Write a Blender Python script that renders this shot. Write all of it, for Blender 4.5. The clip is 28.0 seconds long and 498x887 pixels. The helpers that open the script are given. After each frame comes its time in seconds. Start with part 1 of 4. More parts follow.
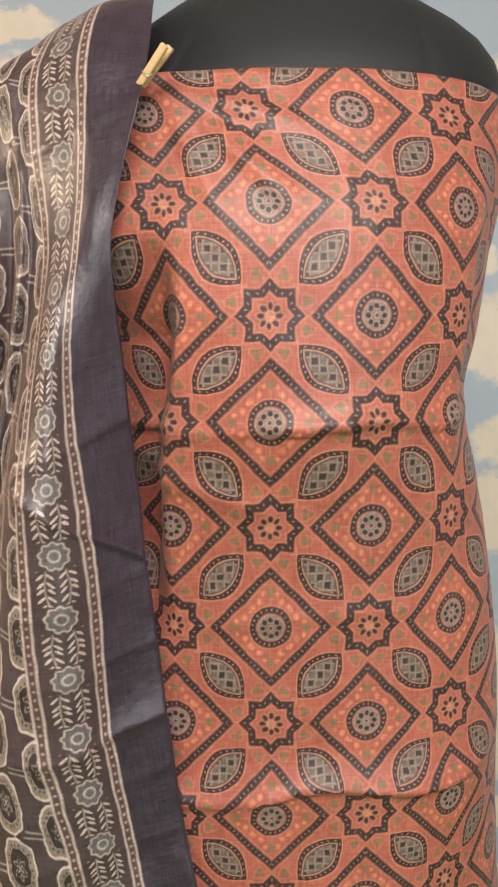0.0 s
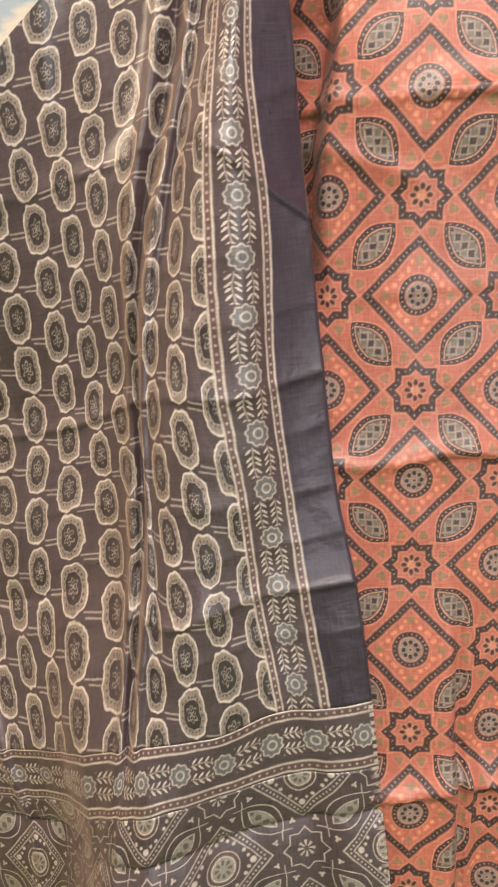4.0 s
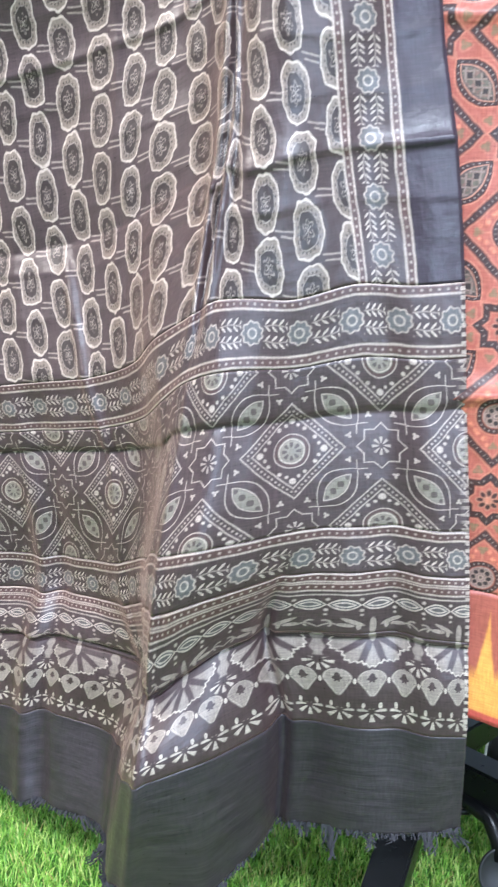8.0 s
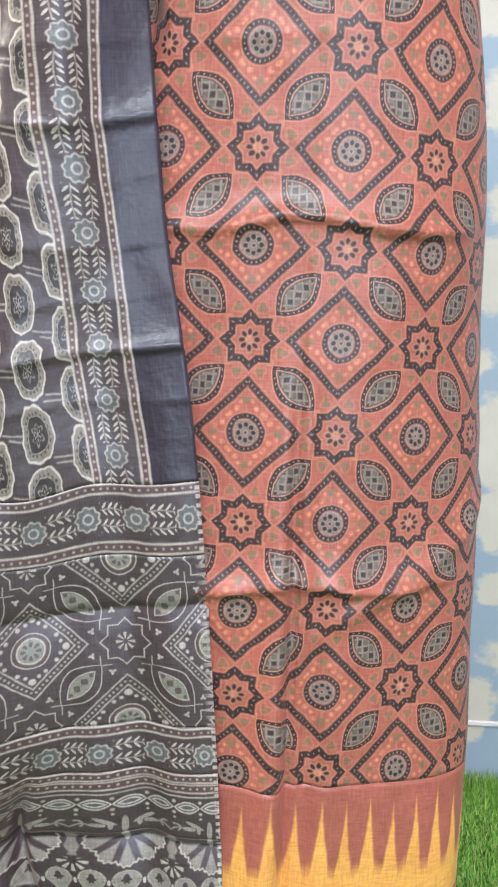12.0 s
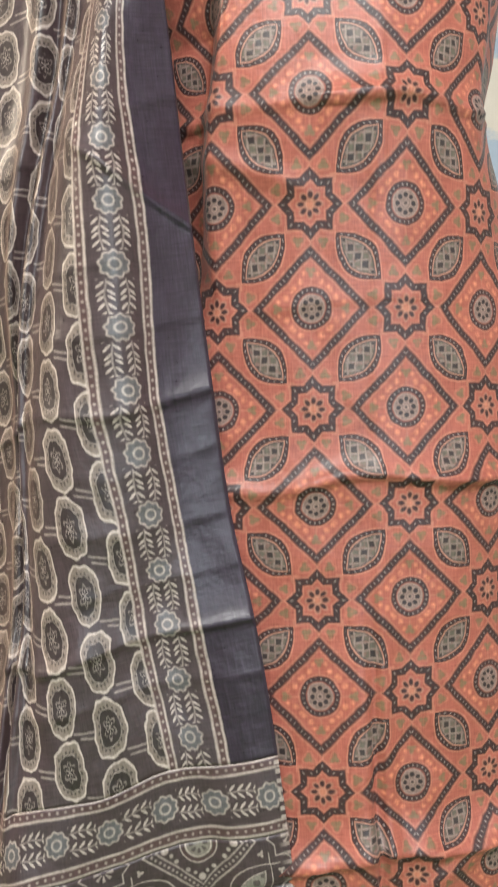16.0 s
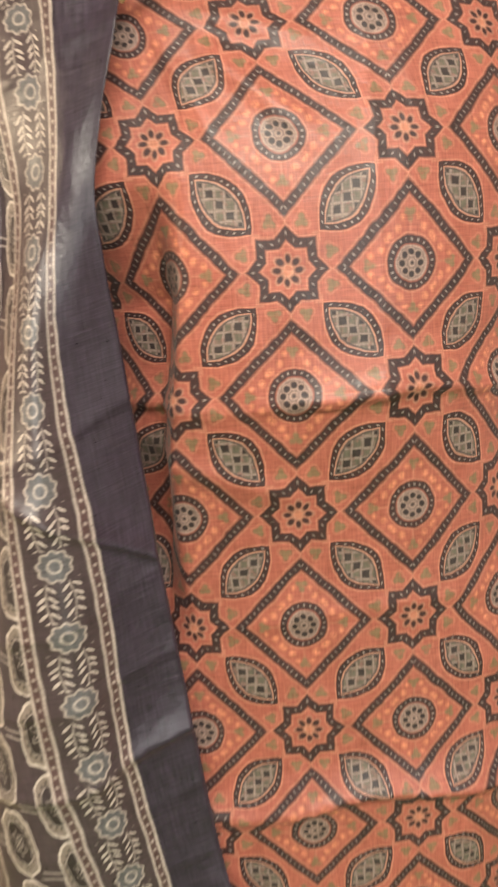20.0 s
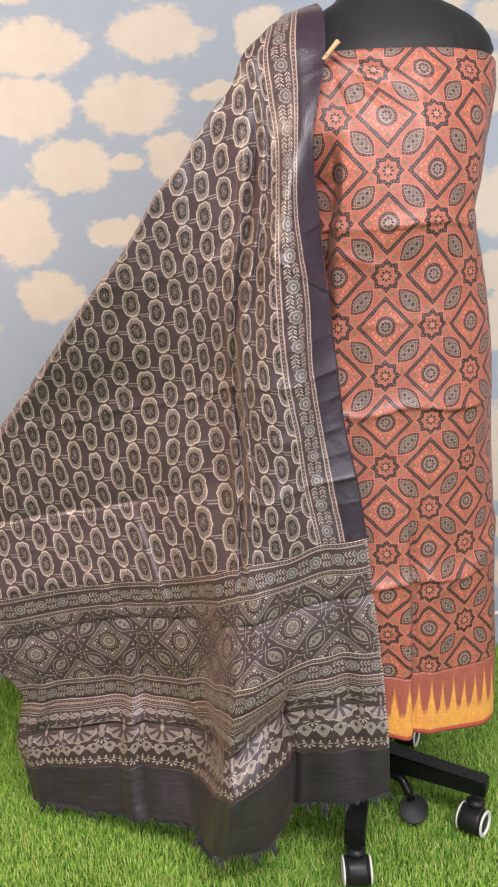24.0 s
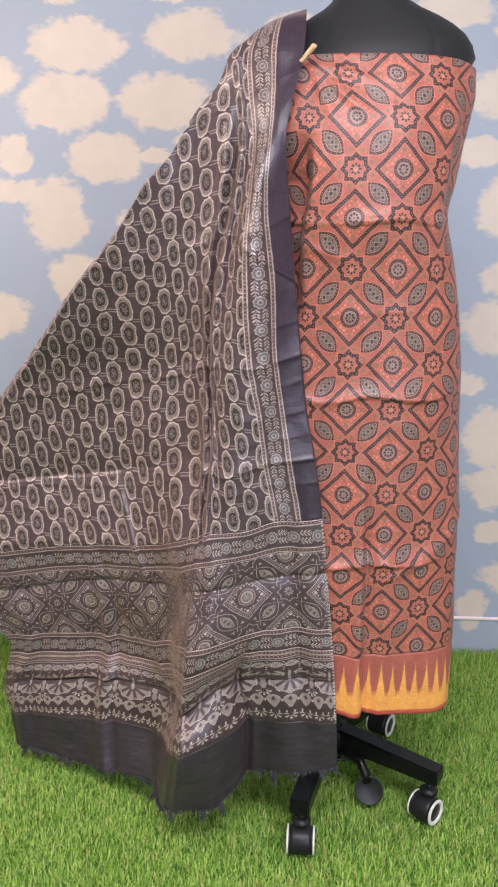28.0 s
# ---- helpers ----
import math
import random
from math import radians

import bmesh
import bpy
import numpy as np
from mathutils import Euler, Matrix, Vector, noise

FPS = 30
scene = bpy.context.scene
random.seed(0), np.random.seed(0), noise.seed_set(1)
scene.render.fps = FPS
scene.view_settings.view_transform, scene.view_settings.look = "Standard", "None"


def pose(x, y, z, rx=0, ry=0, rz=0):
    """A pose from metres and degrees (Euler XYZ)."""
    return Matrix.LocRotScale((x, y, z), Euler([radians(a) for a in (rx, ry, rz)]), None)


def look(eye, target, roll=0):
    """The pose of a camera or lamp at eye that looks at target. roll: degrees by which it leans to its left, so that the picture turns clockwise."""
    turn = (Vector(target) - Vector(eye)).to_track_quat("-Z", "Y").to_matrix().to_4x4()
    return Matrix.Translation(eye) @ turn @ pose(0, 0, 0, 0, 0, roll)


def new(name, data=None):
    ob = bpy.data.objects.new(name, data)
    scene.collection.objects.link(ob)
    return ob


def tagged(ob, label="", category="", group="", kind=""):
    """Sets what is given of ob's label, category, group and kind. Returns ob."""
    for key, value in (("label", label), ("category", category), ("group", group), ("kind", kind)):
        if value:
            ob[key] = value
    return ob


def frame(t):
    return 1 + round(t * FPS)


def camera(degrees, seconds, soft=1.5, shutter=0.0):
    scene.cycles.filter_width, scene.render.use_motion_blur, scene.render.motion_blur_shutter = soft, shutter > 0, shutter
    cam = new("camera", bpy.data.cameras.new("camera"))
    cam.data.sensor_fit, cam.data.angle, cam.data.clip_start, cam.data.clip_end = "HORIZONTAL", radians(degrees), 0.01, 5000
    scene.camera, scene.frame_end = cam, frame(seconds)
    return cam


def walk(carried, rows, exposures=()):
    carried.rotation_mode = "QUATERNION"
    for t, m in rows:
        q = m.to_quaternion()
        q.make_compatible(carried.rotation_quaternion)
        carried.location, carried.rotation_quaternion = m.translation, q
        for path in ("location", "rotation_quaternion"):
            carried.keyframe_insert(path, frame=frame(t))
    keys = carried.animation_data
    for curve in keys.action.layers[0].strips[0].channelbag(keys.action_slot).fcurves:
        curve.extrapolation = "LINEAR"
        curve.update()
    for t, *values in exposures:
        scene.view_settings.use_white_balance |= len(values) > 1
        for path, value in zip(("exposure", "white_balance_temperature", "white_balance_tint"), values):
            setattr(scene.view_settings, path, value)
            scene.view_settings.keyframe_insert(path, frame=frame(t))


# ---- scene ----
cam = camera(33.00, 28.0, soft=2.1, shutter=0.4)
PATH = [
    (0, (0.0553, 0.1564, 1.3942), (0.0771, 2.1384, 1.1274), -0.54),
    (0.5, (0.0419, 0.1372, 1.3726), (0.0438, 2.1199, 1.1104), -0.81),
    (1, (0.0305, 0.0994, 1.3492), (0.0220, 2.0820, 1.0861), -1.20),
    (1.5, (0.0222, 0.0519, 1.3263), (0.0099, 2.0332, 1.0538), -1.68),
    (2, (0.0064, 0.0484, 1.2950), (-0.0032, 2.0258, 0.9953), -2.24),
    (2.5, (-0.0096, 0.0527, 1.2414), (-0.0098, 2.0293, 0.9368), -2.37),
    (4.5, (-0.1292, 0.0579, 1.0744), (-0.1133, 2.0423, 0.8259), 0.49),
    (5, (-0.1688, 0.0768, 1.0170), (-0.2203, 2.0630, 0.7881), 1.33),
    (5.5, (-0.1875, 0.0689, 0.9299), (-0.3052, 2.0493, 0.6764), 2.05),
    (6, (-0.1843, 0.0554, 0.8586), (-0.4036, 2.0231, 0.5760), 2.40),
    (6.5, (-0.1694, 0.0613, 0.7959), (-0.4561, 2.0132, 0.4680), 2.58),
    (7, (-0.1511, 0.0650, 0.7594), (-0.4570, 2.0053, 0.3828), 2.68),
    (7.5, (-0.0973, 0.0555, 0.7470), (-0.3845, 1.9918, 0.3368), 2.45),
    (8, (-0.0453, 0.0425, 0.7613), (-0.3020, 1.9837, 0.3536), 2.25),
    (8.5, (-0.0253, 0.0329, 0.8052), (-0.2513, 1.9821, 0.4186), 1.93),
    (9, (-0.0250, 0.0412, 0.8387), (-0.2250, 2.0012, 0.4945), 1.89),
    (9.5, (-0.0080, 0.0663, 0.8579), (-0.1988, 2.0328, 0.5472), 1.82),
    (10, (0.0340, 0.0759, 0.8711), (-0.1573, 2.0457, 0.5825), 1.89),
    (10.5, (0.0500, 0.0839, 0.8734), (-0.1142, 2.0532, 0.5651), 2.19),
    (11, (0.0691, 0.1009, 0.8651), (-0.0715, 2.0725, 0.5601), 2.26),
    (11.5, (0.1108, 0.0879, 0.8728), (0.0106, 2.0654, 0.5911), 2.42),
    (13.5, (0.0423, 0.0643, 0.9056), (0.0687, 2.0634, 0.8506), 1.80),
    (14, (0.0166, 0.0654, 0.9279), (0.0384, 2.0648, 0.8850), 1.29),
    (14.5, (-0.0132, 0.0525, 0.9406), (0.0473, 2.0515, 0.9261), 0.53),
    (15, (-0.0244, 0.0456, 0.9411), (0.0468, 2.0443, 0.9579), -0.12),
    (15.5, (-0.0281, 0.0693, 0.9588), (0.0656, 2.0671, 0.9698), -0.88),
    (16, (0.0020, 0.1042, 1.0444), (0.0562, 2.1029, 0.9980), -1.45),
    (16.5, (0.0012, 0.0954, 1.1593), (0.0732, 2.0870, 0.9911), -2.04),
    (17, (0.0128, 0.0458, 1.2651), (0.0670, 2.0291, 1.0132), -2.46),
    (17.5, (0.0335, 0.0546, 1.3407), (0.0615, 2.0288, 1.0223), -2.56),
    (18, (0.0345, 0.1382, 1.3769), (0.0324, 2.1044, 1.0109), -2.71),
    (18.5, (0.0498, 0.2777, 1.3988), (0.0797, 2.2484, 1.0590), -2.88),
    (19, (0.0483, 0.3463, 1.4335), (0.1123, 2.3100, 1.0595), -3.07),
    (19.5, (0.0521, 0.3480, 1.4339), (0.1088, 2.3101, 1.0505), -3.18),
    (20, (0.0259, 0.2502, 1.4017), (0.0978, 2.2115, 1.0170), -3.76),
    (20.5, (-0.0101, 0.0912, 1.4110), (0.0645, 2.0286, 0.9199), -3.94),
    (22.5, (-0.0536, -0.4513, 1.3225), (0.0084, 1.4804, 0.8079), -3.39),
    (23, (-0.1252, -0.5521, 1.3249), (-0.0589, 1.3790, 0.8087), -3.35),
    (23.5, (-0.1894, -0.6148, 1.3278), (-0.1190, 1.3194, 0.8239), -3.14),
    (24, (-0.2248, -0.6334, 1.3172), (-0.1532, 1.3048, 0.8294), -2.58),
    (24.5, (-0.2027, -0.6324, 1.3179), (-0.1508, 1.3098, 0.8436), -2.16),
    (25, (-0.1124, -0.6141, 1.3161), (-0.0915, 1.3315, 0.8535), -1.71),
    (25.5, (-0.0118, -0.6030, 1.3142), (-0.0263, 1.3446, 0.8596), -1.40),
    (26, (0.0581, -0.6018, 1.3126), (-0.0039, 1.3460, 0.8629), -1.16),
    (26.5, (0.0792, -0.6255, 1.3085), (-0.0157, 1.3218, 0.8623), -0.87),
    (27, (0.0662, -0.6565, 1.3009), (-0.0597, 1.2885, 0.8525), -0.53),
    (27.5, (0.0399, -0.6890, 1.2875), (-0.0858, 1.2537, 0.8294), -0.03),
    (28, (-0.0079, -0.7353, 1.2850), (-0.1284, 1.2043, 0.8122), 0.38),
]
EXPOSURES = [(0.0, 0.00, 6500, 11), (1.5, 0.05, 6450, 11), (2.5, 0.10, 6500, 11), (4.5, 0.42, 6500, 9), (5.0, 0.48, 6400, 8), (6.0, 0.60, 5750, 8), (7.0, 0.80, 5350, 9), (8.0, 0.90, 5000, 8),
             (9.0, 0.80, 5000, 6), (11.0, 0.60, 5000, 3), (13.5, 0.25, 5750, 8), (16.0, 0.15, 5850, 6), (17.0, 0.15, 6150, 5), (18.5, 0.05, 6550, 9), (20.5, 0.12, 6750, 6),
             (22.5, 0.15, 6200, 15), (24.0, 0.22, 6050, 17), (26.0, 0.15, 5600, 19), (28.0, 0.15, 5750, 22)]
walk(cam, [(t, look(eye, target, roll)) for t, eye, target, roll in PATH], EXPOSURES)

# ---- light ----
world = bpy.data.worlds.new("room_world")
world.use_nodes = True
world.node_tree.nodes["Background"].inputs[0].default_value = (0.9, 0.93, 1.0, 1)
world.node_tree.nodes["Background"].inputs[1].default_value = 0.02
scene.world = world


def area_lamp(name, eye, target, sx, sy, watts, color):
    data = bpy.data.lights.new(name, "AREA")
    data.shape, data.size, data.size_y = "RECTANGLE", sx, sy
    data.energy, data.color = watts, color
    ob = new(name, data)
    ob.matrix_world = look(eye, target)
    return ob


area_lamp("ceiling_lamp_light", (0.15, -0.90, 2.66), (0.15, -0.3, 0), 1.6, 0.45, 73, (1.0, 0.93, 0.84))
# Broad fill added behind the camera; the south wall has no window.
area_lamp("front_fill_light", (1.05, -2.55, 1.30), (0.15, 0.9, 0.45), 2.2, 1.7, 60, (0.95, 0.97, 1.0))
# Warm fill added at upper left for the wall and shawl; no fixture there.
area_lamp("warm_fill_light", (-1.75, 0.45, 2.1), (-0.5, 1.15, 0.7), 0.4, 0.4, 23, (1.0, 0.78, 0.56))


# ---- node arithmetic for the prints ----
class S:
    """A value in a material's node tree, with the usual arithmetic."""

    def __init__(self, g, sock):
        self.g, self.sock = g, sock

    def __add__(self, o): return self.g.m("ADD", self, o)
    def __radd__(self, o): return self.g.m("ADD", o, self)
    def __sub__(self, o): return self.g.m("SUBTRACT", self, o)
    def __rsub__(self, o): return self.g.m("SUBTRACT", o, self)
    def __mul__(self, o): return self.g.m("MULTIPLY", self, o)
    def __rmul__(self, o): return self.g.m("MULTIPLY", o, self)
    def __truediv__(self, o): return self.g.m("DIVIDE", self, o)
    def __neg__(self): return self.g.m("MULTIPLY", self, -1.0)
    def __abs__(self): return self.g.m("ABSOLUTE", self)


class Graph:
    def __init__(self, name, soft):
        self.mat = bpy.data.materials.new(name)
        self.mat.use_nodes = True
        self.nt = self.mat.node_tree
        self.bsdf = self.nt.nodes["Principled BSDF"]
        self.soft = soft

    def node(self, kind):
        return self.nt.nodes.new(kind)

    def put(self, socket, value):
        if isinstance(value, S):
            self.nt.links.new(value.sock, socket)
        elif isinstance(value, bpy.types.NodeSocket):
            self.nt.links.new(value, socket)
        else:
            socket.default_value = value

    def m(self, op, a, b=None, c=None, clamp=False):
        n = self.node("ShaderNodeMath")
        n.operation, n.use_clamp = op, clamp
        for i, v in enumerate((a, b, c)):
            if v is not None:
                self.put(n.inputs[i], v)
        return S(self, n.outputs[0])

    def mx(self, *xs):
        r = xs[0]
        for x in xs[1:]:
            r = self.m("MAXIMUM", r, x)
        return r

    def mn(self, *xs):
        r = xs[0]
        for x in xs[1:]:
            r = self.m("MINIMUM", r, x)
        return r

    def fract(self, a): return self.m("FRACT", a)
    def rnd(self, a): return self.m("ROUND", a)
    def cos(self, a): return self.m("COSINE", a)
    def atan2(self, a, b): return self.m("ARCTAN2", a, b)
    def hyp(self, a, b): return self.m("SQRT", a * a + b * b)

    def wrap(self, a, period):
        """a, folded into -period/2 .. period/2."""
        return (self.fract(a / period + 0.5) - 0.5) * period

    def inside(self, d, k=None):
        """1 where d is above zero, with a soft edge; k is one over its width."""
        return self.m("MULTIPLY_ADD", d, k or self.soft, 0.5, clamp=True)

    def line(self, d, w):
        return self.inside(w - abs(d))

    def between(self, d, lo, hi):
        return self.inside((hi - lo) / 2 - abs(d - (hi + lo) / 2))

    def uv(self):
        n = self.node("ShaderNodeUVMap")
        n.uv_map = "cloth"
        x = self.node("ShaderNodeSeparateXYZ")
        self.nt.links.new(n.outputs[0], x.inputs[0])
        # hand-block unevenness: the print wanders by a millimetre or so
        wa = self.noise(n.outputs[0], 38.0, 2.0) - 0.5
        wb = self.noise(self.scaled(n.outputs[0], -1.0, 1.3), 41.0, 2.0) - 0.5
        return S(self, x.outputs[0]) + wa * 0.0028, S(self, x.outputs[1]) + wb * 0.0028, n.outputs[0]

    def ink(self, vec):
        """How well the print took, from place to place."""
        a = self.noise(vec, 26.0, 3.0)
        b = self.noise(self.scaled(vec, 700, 700), 1.0, 1.0)
        return self.m("MULTIPLY_ADD", a + b, 0.75, 0.08, clamp=True)

    def mix(self, fac, a, b):
        n = self.node("ShaderNodeMix")
        n.data_type = "RGBA"
        self.put(n.inputs[0], fac)
        for i, v in ((6, a), (7, b)):
            if isinstance(v, tuple):
                n.inputs[i].default_value = (*v, 1)
            else:
                self.put(n.inputs[i], v)
        return n.outputs[2]

    def noise(self, vec, scale, detail=3.0, rough=0.6):
        n = self.node("ShaderNodeTexNoise")
        if vec is not None:
            self.nt.links.new(vec, n.inputs["Vector"])
        n.inputs["Scale"].default_value = scale
        n.inputs["Detail"].default_value = detail
        n.inputs["Roughness"].default_value = rough
        return S(self, n.outputs[0])

    def scaled(self, vec, sx, sy, sz=1.0):
        n = self.node("ShaderNodeMapping")
        self.nt.links.new(vec, n.inputs[0])
        n.inputs["Scale"].default_value = (sx, sy, sz)
        return n.outputs[0]

    def bump(self, height, strength, distance):
        n = self.node("ShaderNodeBump")
        n.inputs["Strength"].default_value = strength
        n.inputs["Distance"].default_value = distance
        self.put(n.inputs["Height"], height)
        self.nt.links.new(n.outputs[0], self.bsdf.inputs["Normal"])

    def ramp(self, fac, stops):
        n = self.node("ShaderNodeValToRGB")
        while len(n.color_ramp.elements) < len(stops):
            n.color_ramp.elements.new(0.5)
        for e, (pos, col) in zip(n.color_ramp.elements, stops):
            e.position, e.color = pos, (*col, 1)
        self.put(n.inputs[0], fac)
        return n.outputs[0]


def srgb(r, g, b):
    return tuple(((c / 255 + 0.055) / 1.055) ** 2.4 if c > 10 else c / 255 / 12.92 for c in (r, g, b))


def finish_cloth(g, color, vec, rough=0.42, wear=0.16, sheen=0.25, gloss=0.5, bloom=(1.0, 1.0, 1.0)):
    """Weave, small unevenness of the dye and a silky gloss on a printed cloth."""
    grain = g.noise(g.scaled(vec, 560, 60), 1.0, 2.0)
    grain2 = g.noise(g.scaled(vec, 60, 560), 1.0, 2.0)
    blot = g.noise(vec, 24.0, 4.0)
    weave = grain + grain2
    shade = (weave - 1.0) * 0.95 + (blot - 0.5) * 0.5
    n = g.node("ShaderNodeHueSaturation")
    g.put(n.inputs["Value"], shade * wear * 2.6 + 1.0)
    g.nt.links.new(color, n.inputs["Color"])
    g.nt.links.new(n.outputs[0], g.bsdf.inputs["Base Color"])
    g.put(g.bsdf.inputs["Roughness"], (weave - 1.0) * 0.35 + rough)
    g.bsdf.inputs["Specular IOR Level"].default_value = gloss
    g.bsdf.inputs["Sheen Weight"].default_value = sheen
    g.bsdf.inputs["Sheen Roughness"].default_value = 0.4
    g.bsdf.inputs["Sheen Tint"].default_value = (*bloom, 1)
    soft = g.noise(vec, 14.0, 4.0)
    g.bump(weave * 0.00016 + soft * 0.006, 0.6, 1.0)
    return g.mat


# ---- the red printed cloth ----
TILE = 0.0853
RED, RED2 = srgb(153, 81, 68), srgb(172, 100, 84)
INK, CREAM, ASH, OLIVE = srgb(40, 32, 35), srgb(208, 148, 122), srgb(115, 98, 93), srgb(108, 104, 76)


def star_lattice(g, p, q):
    """Folded coordinates of the star and diamond lattice: about the stars and about the roundels."""
    a, b = (p + q) * 0.5, (p - q) * 0.5
    fa, fb = a - g.rnd(a), b - g.rnd(b)
    ca, cb = g.fract(a) - 0.5, g.fract(b) - 0.5
    return fa, fb, ca, cb


def red_print():
    g = Graph("red_star_print_cloth", 52.0)
    u, v, vec = g.uv()
    # hand-blocked edges waver by about a millimetre
    su, sv = (g.noise(g.scaled(vec, 62, 48), 1.0, 2.0) - 0.5) * 0.0030, (g.noise(g.scaled(vec, 47, 66), 1.0, 2.0) - 0.5) * 0.0030
    fa, fb, ca, cb = star_lattice(g, (u + su) / TILE, (v + sv) / TILE)
    A, B, CA, CB = abs(fa), abs(fb), abs(ca), abs(cb)
    fp, fq = abs(fa + fb), abs(fa - fb)
    star = g.mn(g.mx(fp, fq), (fp + fq) * 0.7071)
    ts = g.atan2(fa, fb)
    rs = g.hyp(fp, fq)
    tc = g.atan2(ca, cb)
    rc = g.hyp(ca, cb) * 1.4142
    dia, dmin = g.mx(CA, CB), g.mn(CA, CB)
    leaf_a, leaf_b = B * 7.6 + ca * ca * 19.8, A * 7.6 + cb * cb * 19.8
    leaf = g.mn(leaf_a, leaf_b)
    lo, hi = g.mn(fp, fq), g.mx(fp, fq)
    ink = g.ink(vec)
    worn = g.inside(g.noise(vec, 190.0, 3.0) - 0.40, 5.0)
    col = g.mix(g.noise(vec, 60.0, 3.0), RED, RED2)
    # peach dots scattered in the diamonds
    dots = g.mx(g.inside(0.019 - g.hyp(dmin - 0.075, dia - 0.185)), g.inside(0.017 - g.hyp(dmin - 0.012, dia - 0.192)),
                g.inside(0.014 - g.hyp(dmin - 0.135, dia - 0.205)))
    col = g.mix(dots * 0.75 * worn, col, srgb(214, 136, 104))
    # three-lobed green sprigs round the stars and in the corners of the diamonds
    la = g.atan2(lo - 0.130, hi - 0.350)
    sprig = g.inside(0.046 - g.hyp(lo - 0.130, hi - 0.350) + 0.012 * g.cos(la * 3.0))
    lb = g.atan2(CA - 0.180, CB - 0.180)
    sprig2 = g.inside(0.031 - g.hyp(CA - 0.180, CB - 0.180) + 0.009 * g.cos(lb * 3.0 + 0.8))
    col = g.mix(g.mx(sprig, sprig2) * (worn * 0.4 + 0.32), col, OLIVE)
    # thin pale outlines with a gap of red beside the dark bands
    panel = g.line(hi - 0.262, 0.006) * g.between(lo, 0.20, 0.262)
    tip = g.line(lo, 0.007) * g.between(hi, 0.33, 0.41)
    stalk = g.line(dmin - dia, 0.006) * g.between(rc, 0.215, 0.31)
    sprig_rim = g.line(0.062 - g.hyp(lo - 0.130, hi - 0.350) + 0.012 * g.cos(la * 3.0), 0.005) * 0.6
    pale = g.mx(g.line(star - 0.247, 0.0065), g.line(dia - 0.3165, 0.0042), g.line(dia - 0.244, 0.0042),
                g.inside(0.040 - abs(leaf - 1.10), 14.0), g.line(rc - 0.222, 0.006), g.line(star - 0.150, 0.006), panel, tip, stalk * 0.7, sprig_rim)
    col = g.mix(pale * 0.52 * ink, col, CREAM)
    # dark bands with white dots along them
    band = g.mx(g.between(star, 0.160, 0.237), g.between(dia, 0.2515, 0.309), g.between(rc, 0.150, 0.212),
                g.inside(0.16 - abs(leaf - 0.87), 14.0))
    col = g.mix(band * (ink * 0.22 + 0.74), col, INK)
    beads = g.mx(g.between(star, 0.191, 0.206) * g.inside(g.cos(ts * 24.0) - 0.62, 3.0),
                 g.between(dia, 0.273, 0.287) * g.inside(g.cos(dmin * 165.0) - 0.6, 3.0),
                 g.between(rc, 0.173, 0.191) * g.inside(g.cos(tc * 22.0) - 0.4, 3.0),
                 g.inside(0.05 - abs(leaf - 0.87), 14.0) * g.inside(g.cos(dmin * 165.0) - 0.6, 3.0))
    col = g.mix(beads * 0.62 * worn, col, srgb(172, 156, 150))
    # leaf fields: pale ground, a dark outline, and a chequer of dark and green squares
    field = g.inside(0.70 - leaf, 14.0)
    col = g.mix(field * (worn * 0.25 + 0.7), col, ASH)
    col = g.mix(g.inside(0.040 - abs(leaf - 0.68), 14.0) * 0.6 * ink, col, CREAM)
    col = g.mix(g.inside(0.035 - abs(leaf - 0.575), 14.0) * 0.75, col, INK)

    def squares(x, y, half):
        return g.inside(half - g.mx(abs(g.wrap(x, 0.164)), abs(g.wrap(y, 0.164))))

    dark, green, rims = 0.0, 0.0, 0.0
    jx, jy = su * 9.0, sv * 9.0
    for x, y, within in ((ca + fb + jx, ca - fb + jy, g.inside(0.56 - leaf_a, 14.0)), (fa + cb + jx, fa - cb + jy, g.inside(0.56 - leaf_b, 14.0))):
        dark = g.mx(dark, g.mx(squares(x, y, 0.033), squares(x + 0.082, y + 0.082, 0.033)) * within)
        rims = g.mx(rims, g.mx(squares(x, y, 0.044), squares(x + 0.082, y + 0.082, 0.044)) * within)
        green = g.mx(green, g.mx(squares(x + 0.082, y, 0.028), squares(x, y + 0.082, 0.028)) * within)
    col = g.mix(green * 0.7 * worn, col, srgb(90, 88, 72))
    col = g.mix(rims * (worn * 0.45 + 0.08), col, srgb(186, 164, 150))
    # roundels: a pale disc with eight dark petals about a small ring
    col = g.mix(g.inside(0.142 - rc) * 0.9, col, ASH)
    wt = g.wrap(tc, 0.7854)
    petal = g.hyp(rc * g.cos(wt) - 0.084, rc * wt)
    wh = g.wrap(ts, 0.7854)
    seed = g.hyp((rs * g.cos(wh) - 0.086) / 1.5, rs * wh)
    lines = g.mx(g.line(petal - 0.031, 0.005), g.line(rc - 0.026, 0.005), g.line(rc - 0.132, 0.005))
    col = g.mix(lines * (worn * 0.5 + 0.1), col, srgb(190, 160, 145))
    # star hearts: eight dark seeds with pale rims about a peach middle
    col = g.mix(g.inside(0.048 - rs) * 0.45 * worn, col, srgb(206, 142, 112))
    col = g.mix(g.line(seed - 0.028, 0.006) * 0.6 * ink, col, srgb(190, 152, 130))
    col = g.mix(g.mx(dark, g.inside(0.026 - petal), g.inside(0.024 - seed), g.inside(0.012 - rc)) * 0.92, col, srgb(36, 27, 31))
    return finish_cloth(g, col, vec, 0.42, 0.30, 0.05, 0.40)


